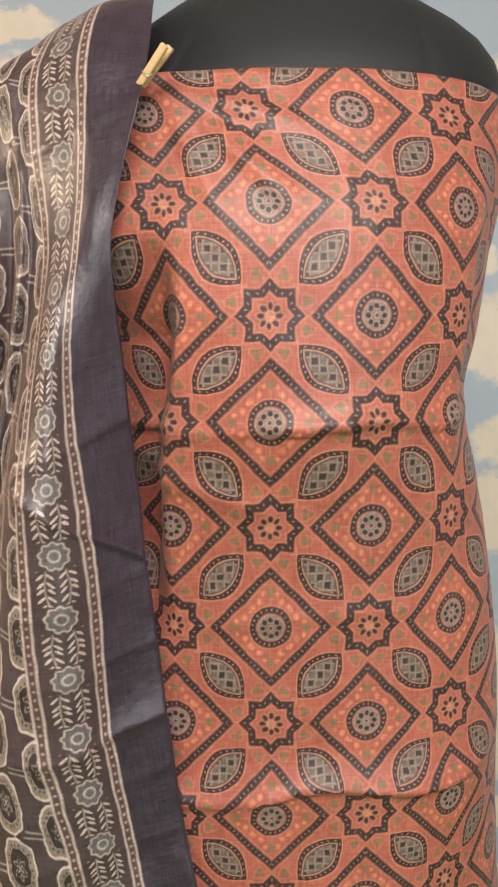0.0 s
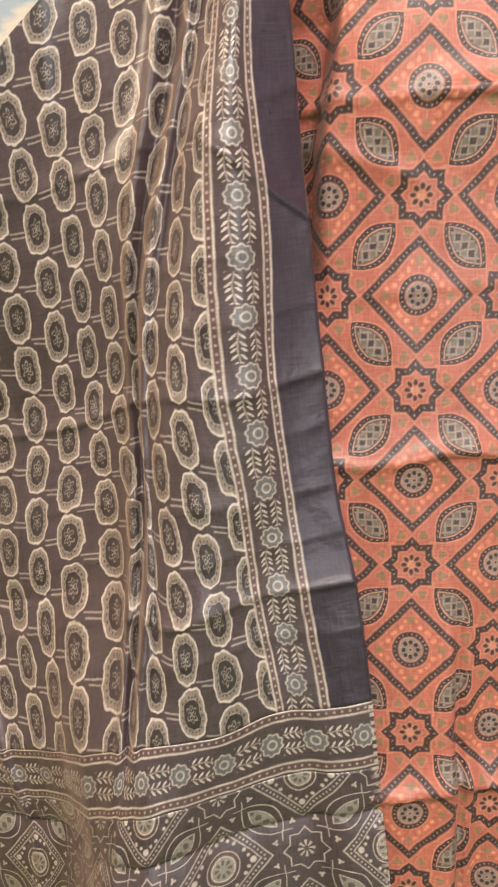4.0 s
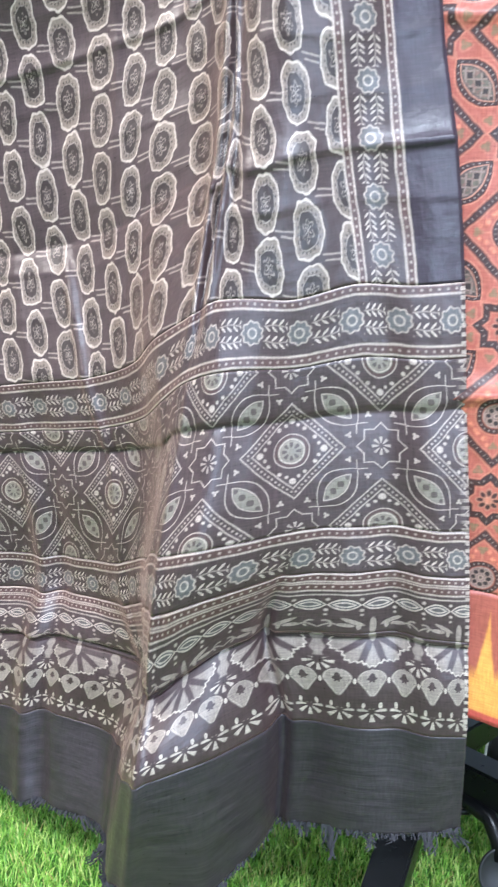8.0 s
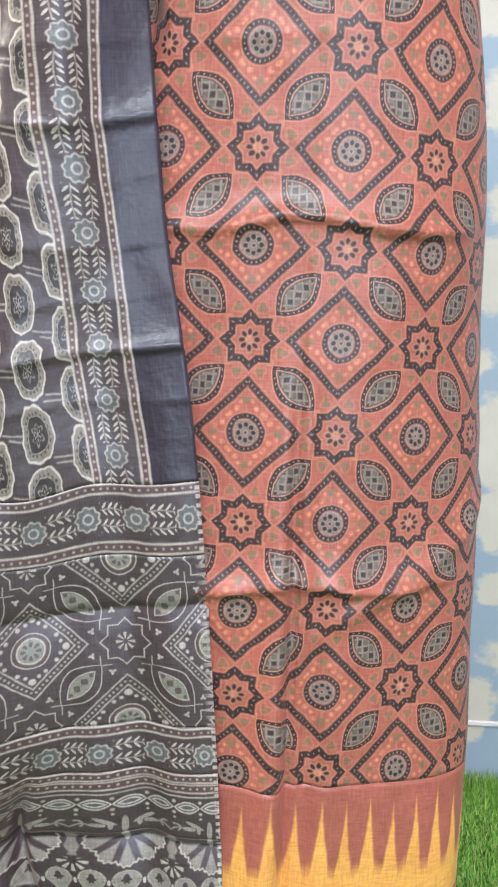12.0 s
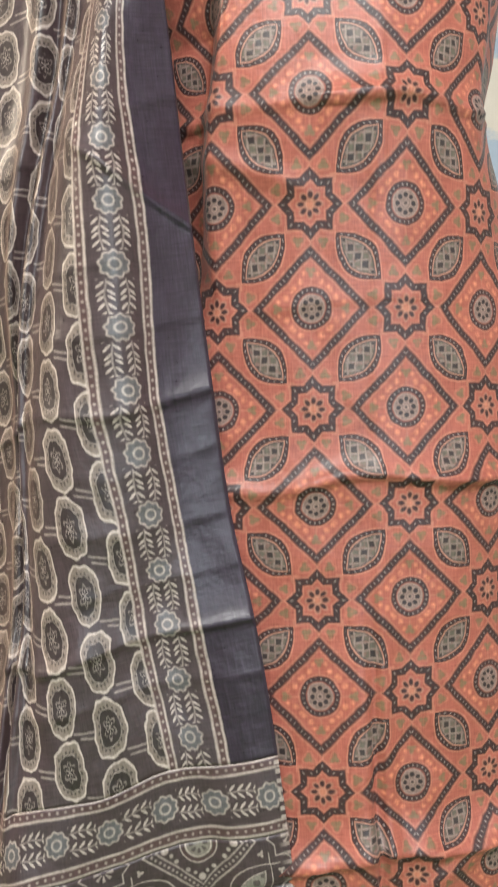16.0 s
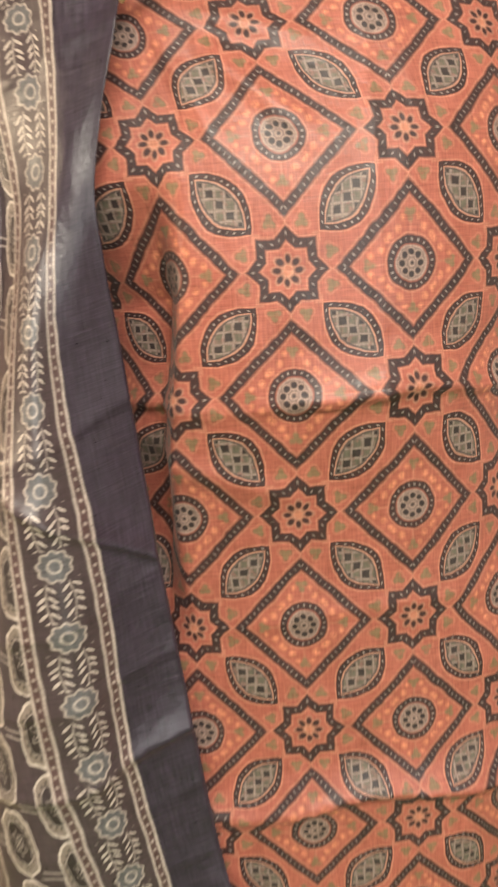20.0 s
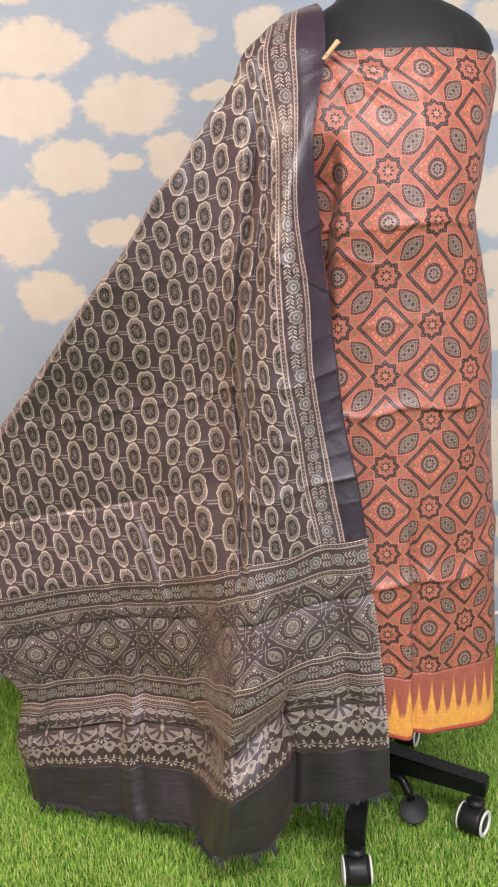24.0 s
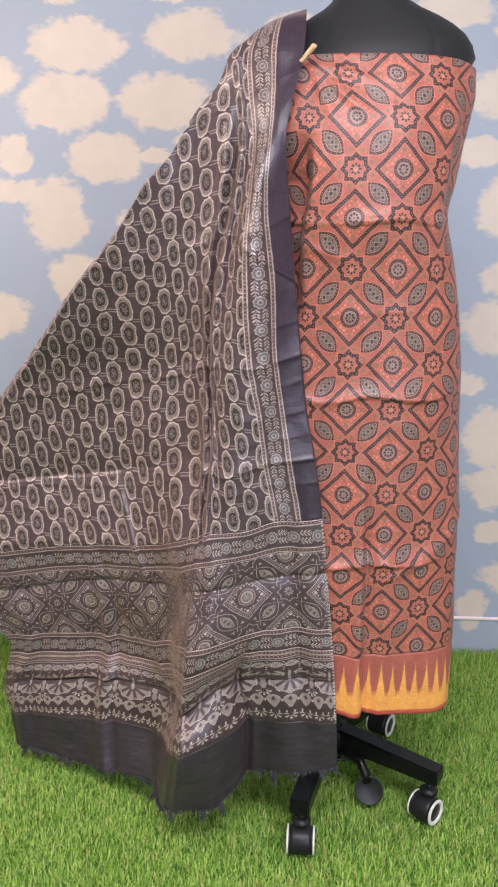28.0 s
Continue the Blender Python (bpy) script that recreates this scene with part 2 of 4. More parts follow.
def temple_border():
    g = Graph("woven_temple_border", 400.0)
    u, v, vec = g.uv()
    # v runs from 0 at the hem; steps of tall woven points in yellow on rose
    x = abs(g.wrap(u - 0.012, 0.0265))
    lift = g.noise(g.scaled(vec, 37.7, 0.0), 1.0, 0.0) * 0.026
    top = 0.102 + lift
    half = g.mx(top - v, 0.0) * g.mx(top - v, 0.0) * 0.7 + (top - v) * 0.095
    point = g.mx(g.inside(half - x), g.inside(0.050 + (g.noise(g.scaled(vec, 60.0, 0.0), 1.0, 1.0) - 0.5) * 0.03 - v, 60.0))
    streak = g.noise(g.scaled(vec, 60, 900), 1.0, 2.0)
    rose = g.mix(streak, srgb(142, 74, 66), srgb(176, 100, 84))
    gold = g.mix(g.noise(vec, 22.0, 2.0), srgb(220, 140, 72), srgb(246, 188, 86))
    col = g.mix(point * (streak * 0.5 + 0.62), rose, gold)
    col = g.mix(g.inside(0.010 - v), col, srgb(186, 82, 72))
    return finish_cloth(g, col, vec, 0.42, 0.28, 0.05)


# ---- the grey printed shawl ----
GREY, SILK = srgb(69, 55, 58), (0.95, 0.58, 0.43)
BONE, BROWN, TEAL = srgb(196, 179, 169), srgb(88, 62, 61), srgb(102, 99, 101)


def grey_ground(g, vec, tint=GREY):
    return g.mix(g.noise(vec, 12.0, 4.0), tuple(c * 0.82 for c in tint), tuple(c * 1.18 for c in tint))


def flower_strip(g, across, along, period):
    """Scalloped flowers along a strip with slanting leaf pairs between; gives pale lines, pale fill and flower discs."""
    w = g.wrap(along, period)
    r = g.hyp(across, w)
    t = g.atan2(across, w)
    rr = r - 0.0008 * g.cos(t * 9.0)
    disc = g.inside(0.0099 - rr)
    rim = g.line(rr - 0.0103, 0.0007)
    ring = g.line(r - 0.0042, 0.0007)
    side = abs(across)
    off = abs(side - 0.0078)
    lw = g.wrap(w + 0.8 * off, 0.0066)
    stem = g.line(side - 0.0078 - 0.0008 * g.cos(w * 260.0), 0.0004) * 0.8
    leaf = g.inside(1.0 - g.hyp((off - 0.0034) / 0.0028, lw / 0.0014), 5.0)
    leaves = g.mx(leaf, stem) * g.inside(abs(w) - 0.0115)
    return disc, g.mx(rim, ring), leaves


def double_line(g, d, half, along):
    """Two pale lines with a row of dots between them."""
    lines = g.line(abs(d) - half, 0.0010)
    dots = g.inside(0.0011 - g.hyp(d, g.wrap(along, 0.0075)))
    return g.mx(lines, dots * 0.8)


def shawl_ovals():
    g = Graph("shawl_oval_print", 620.0)
    u, v, vec = g.uv()
    cw, rh = 0.0415, 0.0555
    i = g.rnd((u - 0.138) / cw)
    du = (u - 0.138) - i * cw
    odd = abs(g.wrap(i, 2.0))
    dv = g.wrap(v - 0.636 - odd * (rh / 2), rh)
    wob = g.noise(vec, 62.0, 2.0) * 0.34 + 0.83
    # each stamp sits a little askew
    du = du + dv * (g.noise(g.scaled(vec, 20, 20), 1.0, 1.0) - 0.5) * 0.6
    t = g.atan2(du / 0.0143, dv / 0.0256)
    e = g.m("POWER", g.m("POWER", abs(du) / 0.0143, 2.5) + g.m("POWER", abs(dv) / 0.0256, 2.5), 0.4) * wob * (1.0 + 0.022 * g.cos(t * 9.0))
    worn = g.inside(g.noise(vec, 200.0, 2.0) - 0.44, 6.0)
    rim = g.inside(0.165 - abs(e - 0.835), 14.0)
    edge = g.inside(0.045 - abs(e - 0.965), 20.0)
    inner = g.inside(0.67 - e, 14.0)
    holes = g.inside(0.040 - abs(e - 0.735), 16.0) * g.inside(g.cos(t * 19.0) - 0.15, 3.0)
    ring = g.inside(0.022 - abs(e - 0.645), 22.0) * (worn * 0.6 + 0.3)
    petals = g.inside(0.040 - abs(e - 0.31 - 0.075 * g.cos(t * 6.0)), 16.0) * (worn * 0.7 + 0.2)
    rays = g.between(e, 0.05, 0.22) * g.inside(g.cos(t * 6.0) - 0.5, 4.0)
    heart = g.inside(0.06 - e, 14.0)

    def bar(x, y):
        y = y - 0.16 * (x - 0.021)
        sides = g.between(x, 0.0115, 0.0300) * g.line(abs(y) - 0.0026, 0.0007)
        end = g.line(x - 0.0118, 0.0007) * g.line(y, 0.0030)
        return g.mx(sides, end)

    d = g.mx(bar(du, dv), bar(du + cw, g.wrap(dv + rh / 2, rh))) * g.inside(e - 1.0, 14.0)
    side = g.inside(u - 0.0965)
    col = grey_ground(g, vec)
    ink = g.ink(vec)
    warm = g.mix(g.noise(vec, 17.0, 2.0), srgb(124, 107, 95), srgb(150, 136, 128))
    col = g.mix(rim * 0.92 * side * (ink * 0.4 + 0.5), col, warm)
    col = g.mix(inner * 0.95 * side, col, srgb(52, 41, 42))
    col = g.mix(holes * 0.85 * side, col, srgb(50, 39, 40))
    col = g.mix(g.mx(edge * 0.95, ring * 0.7, petals * 0.5 * worn, rays * 0.5, heart * 0.6, d * 0.62) * side * (ink * 0.6 + 0.35), col, BONE)
    # the border along the shawl's long side
    thread = g.noise(g.scaled(vec, 700, 26), 1.0, 3.0) * 0.5 + g.noise(g.scaled(vec, 30, 900), 1.0, 3.0) * 0.5
    plain = g.mix(g.m("MULTIPLY_ADD", thread, 2.0, -0.5, clamp=True), srgb(24, 16, 25), srgb(65, 51, 67))
    disc, lines, leaves = flower_strip(g, u - 0.0690, v, 0.0505)
    strip = g.mx(double_line(g, u - 0.0450, 0.0036, v), double_line(g, u - 0.0925, 0.0036, v))
    brown = g.mx(g.between(u, 0.0414, 0.0486), g.between(u, 0.0889, 0.0961))
    col = g.mix(g.inside(0.0405 - u), col, plain)
    col = g.mix(brown * 0.7, col, BROWN)
    mid = g.between(u, 0.049, 0.0885)
    col = g.mix(disc * mid * 0.7, col, TEAL)
    col = g.mix(g.mx(g.mx(lines, leaves) * mid, strip) * ink * 0.86, col, BONE)
    return finish_cloth(g, col, vec, 0.39, 0.36, 0.19, 0.5, SILK)


def shawl_border(name, centre, lines_at):
    g = Graph(name, 620.0)
    u, v, vec = g.uv()
    disc, lines, leaves = flower_strip(g, v - centre, u - 0.012, 0.0465)
    col = grey_ground(g, vec)
    col = g.mix(disc * 0.7, col, TEAL)
    pale = g.mx(lines, leaves)
    for c in lines_at:
        col = g.mix(g.between(v, c - 0.005, c + 0.005) * 0.6, col, BROWN)
        pale = g.mx(pale, double_line(g, v - c, 0.0045, u))
    pale = g.mx(pale, g.inside(0.0042 - u) * g.inside(g.cos(v * 820.0) - 0.1, 3.0))
    col = g.mix(pale * g.ink(vec) * 0.86, col, BONE)
    return finish_cloth(g, col, vec, 0.39, 0.36, 0.19, 0.5, SILK)


def shawl_lattice():
    g = Graph("shawl_star_lattice_print", 80.0)
    u, v, vec = g.uv()
    k = 0.0805
    fa, fb, ca, cb = star_lattice(g, (u - 0.16) / k + 1.0, (v - 0.433) / k)
    A, B, CA, CB = abs(fa), abs(fb), abs(ca), abs(cb)
    fp, fq = abs(fa + fb), abs(fa - fb)
    lo, hi = g.mn(fp, fq), g.mx(fp, fq)
    star = g.mn(hi, (fp + fq) * 0.7071)
    rc = g.hyp(ca, cb) * 1.4142
    tc = g.atan2(ca, cb)
    ts = g.atan2(fa, fb)
    rs = g.hyp(fp, fq)
    dia, dmin = g.mx(CA, CB), g.mn(CA, CB)
    leaf = g.mn(B * 7.6 + ca * ca * 19.8, A * 7.6 + cb * cb * 19.8)
    col = grey_ground(g, vec)
    col = g.mix(g.between(rc, 0.10, 0.20) * 0.4, col, BROWN)
    fill = g.mx(g.inside(0.16 - rc), g.inside(0.50 - leaf, 14.0))
    col = g.mix(fill * 0.6, col, srgb(150, 142, 130))
    chk = g.inside(g.cos((fa + fb) * 34.56) * g.cos((fa - fb) * 34.56) - 0.22, 4.0) * g.inside(0.44 - leaf, 14.0)
    petals = g.between(rc, 0.05, 0.11) * g.inside(g.cos(tc * 8.0) + 0.1, 3.0)
    col = g.mix(g.mx(chk, petals) * 0.8, col, GREY)
    pale = g.mx(g.line(star - 0.19, 0.006), g.line(dia - 0.298, 0.0050), g.line(dia - 0.232, 0.0045),
                g.inside(0.035 - abs(leaf - 1.10), 16.0), g.inside(0.035 - abs(leaf - 0.55), 16.0),
                g.line(rc - 0.205, 0.006), g.line(rc - 0.145, 0.006),
                g.line(hi - 0.27, 0.005) * g.between(lo, 0.15, 0.27),
                g.inside(0.030 - g.hyp(lo - 0.145, hi - 0.36) + 0.012 * g.cos(g.atan2(lo - 0.145, hi - 0.36) * 3.0)) * 0.8,
                g.inside(0.028 - g.hyp(CA - 0.185, CB - 0.185)),
                g.inside(0.016 - g.hyp(dmin - 0.06, dia - 0.205)), g.inside(0.014 - g.hyp(dmin - 0.12, dia - 0.19)),
                g.between(rs, 0.03, 0.105) * g.inside(g.cos(ts * 8.0) - 0.1, 3.0) * 0.7,
                g.inside(0.009 - g.hyp(dia - 0.265, g.wrap(dmin, 0.040))) * 0.8)
    pale = g.mx(pale, g.inside(0.0042 - u) * g.inside(g.cos(v * 820.0) - 0.1, 3.0))
    col = g.mix(pale * g.ink(vec) * 0.86, col, BONE)
    return finish_cloth(g, col, vec, 0.39, 0.36, 0.19, 0.5, SILK)


def shawl_stripes():
    g = Graph("shawl_stripe_and_chain_print", 620.0)
    u, v, vec = g.uv()
    col = grey_ground(g, vec)
    col = g.mix(g.between(v, 0.2795, 0.300) * 0.7, col, BROWN)
    pale = g.mx(g.line(v - 0.2985, 0.0008), g.line(v - 0.2905, 0.0008), g.line(v - 0.288, 0.0007), g.line(v - 0.2795, 0.0008),
                g.line(v - 0.2745, 0.0007), g.inside(0.0010 - g.hyp(v - 0.2945, g.wrap(u, 0.007))),
                g.inside(0.0010 - g.hyp(v - 0.284, g.wrap(u, 0.007))))
    # a chain of pointed ovals
    x = g.wrap(u - 0.006, 0.0256)
    y = v - 0.2625
    e = abs(y) / 0.0068 + (x / 0.0128) * (x / 0.0128)
    chain = g.mx(g.inside(0.14 - abs(e - 0.88), 10.0), g.inside(0.12 - abs(e - 0.40), 10.0),
                 g.inside(0.0016 - g.hyp(abs(x) - 0.0128, abs(y) - 0.0062)))
    col = g.mix(g.inside(0.8 - e, 10.0) * 0.5, col, TEAL)
    # leafy scrolls
    sx = g.wrap(u - 0.0105, 0.0768)
    ax = abs(sx)
    yy = v - 0.2400
    wing = g.mx(g.inside(1.0 - g.hyp((ax - 0.0145) / 0.0085, (yy - 0.0015 - (ax - 0.0145) * 0.5) / 0.0026), 4.0),
                g.inside(1.0 - g.hyp((ax - 0.0200) / 0.0065, (yy + 0.0025 - (ax - 0.0200) * 0.1) / 0.0022), 4.0),
                g.inside(1.0 - g.hyp((ax - 0.0105) / 0.0020, (yy + 0.0030) / 0.0050), 4.0))
    curl = g.mx(g.line(g.hyp(ax - 0.0335, yy + 0.001) - 0.0042, 0.0008) * g.inside(0.0340 - ax + yy * 0.6),
                g.line(yy + 0.0045 - 0.004 * g.cos(ax * 210.0), 0.0008) * g.between(ax, 0.026, 0.0384))
    stem = g.inside(1.0 - g.hyp(sx / 0.0026, (yy + 0.004) / 0.011), 5.0)
    beads = g.inside(0.0012 - g.hyp(abs(x) - 0.0128, yy - 0.0105))
    pale = g.mx(pale, chain, wing * 0.65, curl * 0.8, stem * 0.6, beads)
    pale = g.mx(pale, g.inside(0.0042 - u) * g.inside(g.cos(v * 820.0) - 0.1, 3.0))
    col = g.mix(pale * g.ink(vec) * 0.86, col, BONE)
    return finish_cloth(g, col, vec, 0.39, 0.36, 0.19, 0.5, SILK)


def shawl_fans():
    g = Graph("shawl_fan_and_drop_print", 620.0)
    u, v, vec = g.uv()
    col = grey_ground(g, vec)
    # open fans hanging from the upper edge
    sx = g.wrap(u - 0.0105, 0.0768)
    dy = 0.2215 - v
    r = g.hyp(sx, dy)
    t = g.atan2(sx, dy)
    blade = abs(g.wrap(t, 0.60)) * r
    rad = 0.0305 + 0.0016 * g.cos(t * 10.5) - 0.0008 * g.cos(t * 42.0)
    fan = g.inside(rad - r) * g.inside(r - 0.007) * g.inside(1.50 - abs(t), 20.0)
    gap = g.inside(0.0024 - abs(blade - r * 0.30 + 0.0004))
    knot = g.inside(1.0 - g.hyp(sx / 0.003, (dy + 0.001) / 0.008), 5.0)
    # stalks with petals between the fans
    bx = g.wrap(u - 0.0489, 0.0768)
    stalk = g.inside(0.0042 - abs(bx) + 0.0012 * g.cos(dy * 500.0)) * g.between(v, 0.200, 0.2265)
    pet = g.hyp(bx, v - 0.1950)
    pt = g.atan2(bx, 0.1950 - v)
    petals = g.between(pet, 0.004, 0.0115) * g.inside(g.cos(pt * 9.0) - 0.1, 3.0) * g.inside(0.1975 - v)
    # hanging drops
    x = g.wrap(u - 0.0105, 0.0256)
    y = v - 0.1745
    crown = g.m("SQRT", g.mx(1.0 - (y / 0.0112) * (y / 0.0112), 0.0)) * g.inside(y, 2000.0)
    foot = g.mx(1.0 + y / 0.0185, 0.0) * g.inside(-y, 2000.0)
    wd = 0.0100 * g.mx(crown, foot)
    drop = g.inside(wd - abs(x)) * g.between(y, -0.0175, 0.0118)
    hole = g.inside(1.0 - g.hyp(x / 0.0034, (y - 0.002) / 0.0044) + 0.22 * g.cos(g.atan2(x, y) * 5.0), 5.0)
    seed = g.inside(1.0 - g.hyp((abs(x) - 0.0128) / 0.0013, (y + 0.001) / 0.0030), 5.0)
    # flower sprays under the drops
    fy = v - 0.1395
    fr = g.hyp(x, fy)
    ft = g.atan2(x, -fy)
    spray = g.between(fr, 0.003, 0.0115) * g.inside(g.cos(ft * 7.0) - 0.15, 3.0) * g.inside(0.1425 - v)
    bud = g.inside(1.0 - g.hyp((abs(x) - 0.0068) / 0.0015, (fy - 0.007) / 0.0035), 5.0)
    pale = g.mx(fan * (1.0 - gap) * (0.36 + 0.2 * g.noise(g.scaled(vec, 300, 300), 1.0, 2.0)), g.line(r - rad, 0.0009) * g.inside(1.5 - abs(t), 20.0), knot * 0.6, stalk * 0.45, petals * 0.9,
                drop * (1.0 - hole) * 0.5, g.line(wd - abs(x), 0.0009) * g.between(y, -0.0170, 0.0118) * 0.8, seed, spray, bud)
    pale = g.mx(pale, g.inside(0.0042 - u) * g.inside(g.cos(v * 820.0) - 0.1, 3.0))
    col = g.mix(pale * (g.ink(vec) * 0.8 + 0.1), col, srgb(200, 186, 174))
    return finish_cloth(g, col, vec, 0.39, 0.36, 0.19, 0.5, SILK)


def shawl_plain():
    g = Graph("shawl_plain_end", 900.0)
    u, v, vec = g.uv()
    streak = g.noise(g.scaled(vec, 30, 420), 1.0, 3.0) * 0.5 + g.noise(g.scaled(vec, 12, 95), 1.0, 3.0) * 0.5
    streak = g.m("MULTIPLY_ADD", streak, 2.2, -0.6, clamp=True)
    col = g.mix(streak, srgb(32, 28, 33), srgb(72, 64, 71))
    return finish_cloth(g, col, vec, 0.40, 0.36, 0.06, 0.5, SILK)


def plain_mat(name, rgb, rough, metal=0.0, vary=0.15, scale=30.0, bump=0.0, gloss=0.5):
    g = Graph(name, 10.0)
    tc = g.node("ShaderNodeTexCoord").outputs["Object"]
    n = g.noise(tc, scale, 5.0)
    col = g.mix(n, tuple(c * (1 - vary) for c in rgb), tuple(min(1, c * (1 + vary)) for c in rgb))
    g.nt.links.new(col, g.bsdf.inputs["Base Color"])
    g.put(g.bsdf.inputs["Roughness"], (n - 0.5) * 0.2 + rough)
    g.bsdf.inputs["Metallic"].default_value = metal
    g.bsdf.inputs["Specular IOR Level"].default_value = gloss
    if bump:
        g.bump(g.noise(tc, scale * 6, 3.0), bump, 0.01)
    return g.mat


# ---- building helpers ----
def mesh_ob(name, bm, mats, parent=None, smooth=True):
    me = bpy.data.meshes.new(name)
    bm.to_mesh(me)
    bm.free()
    for m in mats if isinstance(mats, (list, tuple)) else [mats]:
        me.materials.append(m)
    if smooth:
        me.polygons.foreach_set("use_smooth", [True] * len(me.polygons))
    ob = new(name, me)
    if parent is not None:
        ob.parent = parent
    return ob


def part(name, bm, material, parent, label=""):
    return tagged(mesh_ob(name, bm, material, parent), label)


def empty(name, at):
    ob = new(name)
    ob.location = at
    bpy.context.view_layer.update()
    return ob


def bevelled_box(bm, size, at, bevel=0.004, turn=None, seg=2):
    made = bmesh.ops.create_cube(bm, size=1.0)["verts"]
    bmesh.ops.scale(bm, vec=size, verts=made)
    edges = list({e for v in made for e in v.link_edges})
    r = bmesh.ops.bevel(bm, geom=edges, offset=bevel, segments=seg, affect="EDGES", profile=0.6)
    vs = list({v for f in r["faces"] for v in f.verts} | {v for v in made if v.is_valid})
    m = Matrix.Translation(at) @ (turn if turn is not None else Matrix.Identity(4))
    bmesh.ops.transform(bm, matrix=m, verts=vs)


def lathe(bm, profile, seg=32, m=None, cap=True):
    """A turned solid: profile of (radius, height) about z."""
    rings = []
    for r, z in profile:
        rings.append([bm.verts.new((r * math.cos(2 * math.pi * k / seg), r * math.sin(2 * math.pi * k / seg), z)) for k in range(seg)])
    for a, b in zip(rings, rings[1:]):
        for k in range(seg):
            bm.faces.new((a[k], a[(k + 1) % seg], b[(k + 1) % seg], b[k]))
    if cap:
        bm.faces.new(rings[0][::-1])
        bm.faces.new(rings[-1])
    if m is not None:
        bmesh.ops.transform(bm, matrix=m, verts=[v for r in rings for v in r])
    return rings


def tube(bm, pts, radius, seg=10):
    """A round bar along points."""
    pts = [Vector(p) for p in pts]
    rings = []
    for i, p in enumerate(pts):
        d = (pts[min(i + 1, len(pts) - 1)] - pts[max(i - 1, 0)]).normalized()
        side = d.cross(Vector((0, 0, 1)) if abs(d.z) < 0.9 else Vector((1, 0, 0))).normalized()
        up = side.cross(d)
        rings.append([bm.verts.new(p + radius * (math.cos(a) * side + math.sin(a) * up)) for a in (2 * math.pi * k / seg for k in range(seg))])
    for a, b in zip(rings, rings[1:]):
        for k in range(seg):
            bm.faces.new((a[k], a[(k + 1) % seg], b[(k + 1) % seg], b[k]))
    bm.faces.new(rings[0][::-1])
    bm.faces.new(rings[-1])
    bmesh.ops.recalc_face_normals(bm, faces=bm.faces[:])


def smooth_curve(knots, t):
    """Monotone-tangent cubic through (t, value...) knots, linear beyond the ends."""
    ts = [k[0] for k in knots]
    n = len(ts)
    if t <= ts[0] or t >= ts[-1]:
        a, b = (knots[0], knots[1]) if t <= ts[0] else (knots[-2], knots[-1])
        f = (t - a[0]) / (b[0] - a[0])
        return [p + (q - p) * f for p, q in zip(a[1:], b[1:])]
    i = max(k for k in range(n - 1) if ts[k] <= t)
    h = ts[i + 1] - ts[i]
    f = (t - ts[i]) / h
    out = []
    for c in range(1, len(knots[0])):
        def slope(k):
            if k == 0:
                return (knots[1][c] - knots[0][c]) / (ts[1] - ts[0])
            if k == n - 1:
                return (knots[-1][c] - knots[-2][c]) / (ts[-1] - ts[-2])
            s0 = (knots[k][c] - knots[k - 1][c]) / (ts[k] - ts[k - 1])
            s1 = (knots[k + 1][c] - knots[k][c]) / (ts[k + 1] - ts[k])
            h0, h1 = ts[k] - ts[k - 1], ts[k + 1] - ts[k]
            return (s0 * h1 + s1 * h0) / (h0 + h1)
        m0, m1 = slope(i) * h, slope(i + 1) * h
        p0, p1 = knots[i][c], knots[i + 1][c]
        out.append((2 * f ** 3 - 3 * f * f + 1) * p0 + (f ** 3 - 2 * f * f + f) * m0 + (3 * f * f - 2 * f ** 3) * p1 + (f ** 3 - f * f) * m1)
    return out


def sheet(name, grid, uvs, mat, thick, parent=None):
    """A cloth from a grid of points, with its flat-cloth coordinates as UVs."""
    rows, cols = len(grid), len(grid[0])
    me = bpy.data.meshes.new(name)
    verts = [p for row in grid for p in row]
    faces = [(r * cols + c, r * cols + c + 1, (r + 1) * cols + c + 1, (r + 1) * cols + c) for r in range(rows - 1) for c in range(cols - 1)]
    me.from_pydata(verts, [], faces)
    layer = me.uv_layers.new(name="cloth")
    flat = np.array([p for row in uvs for p in row], dtype=np.float32)
    idx = np.empty(len(me.loops), dtype=np.int32)
    me.loops.foreach_get("vertex_index", idx)
    layer.data.foreach_set("uv", flat[idx].ravel())
    me.materials.append(mat)
    me.polygons.foreach_set("use_smooth", [True] * len(faces))
    ob = new(name, me)
    ob.parent = parent
    mod = ob.modifiers.new("cloth_thickness", "SOLIDIFY")
    mod.thickness, mod.offset = thick, 0.0
    return ob


def crease(d, size, ramp):
    """A pressed fold: cloth that curls out more and more towards the line, a sharp step and a slow return below it."""
    if d > 0:
        f = max(0.0, 1 - d / ramp)
        return size * (0.35 * f + 0.65 * f * f * f)
    return size * (0.55 * math.exp(d / 0.0022) + 0.45 * math.exp(d / 0.040))


# ---- the setting ----
WALL_Y, FLOOR_LEFT, FLOOR_RIGHT, FRONT_Y, TOP = 1.76, -2.2, 2.2, -2.7, 2.75


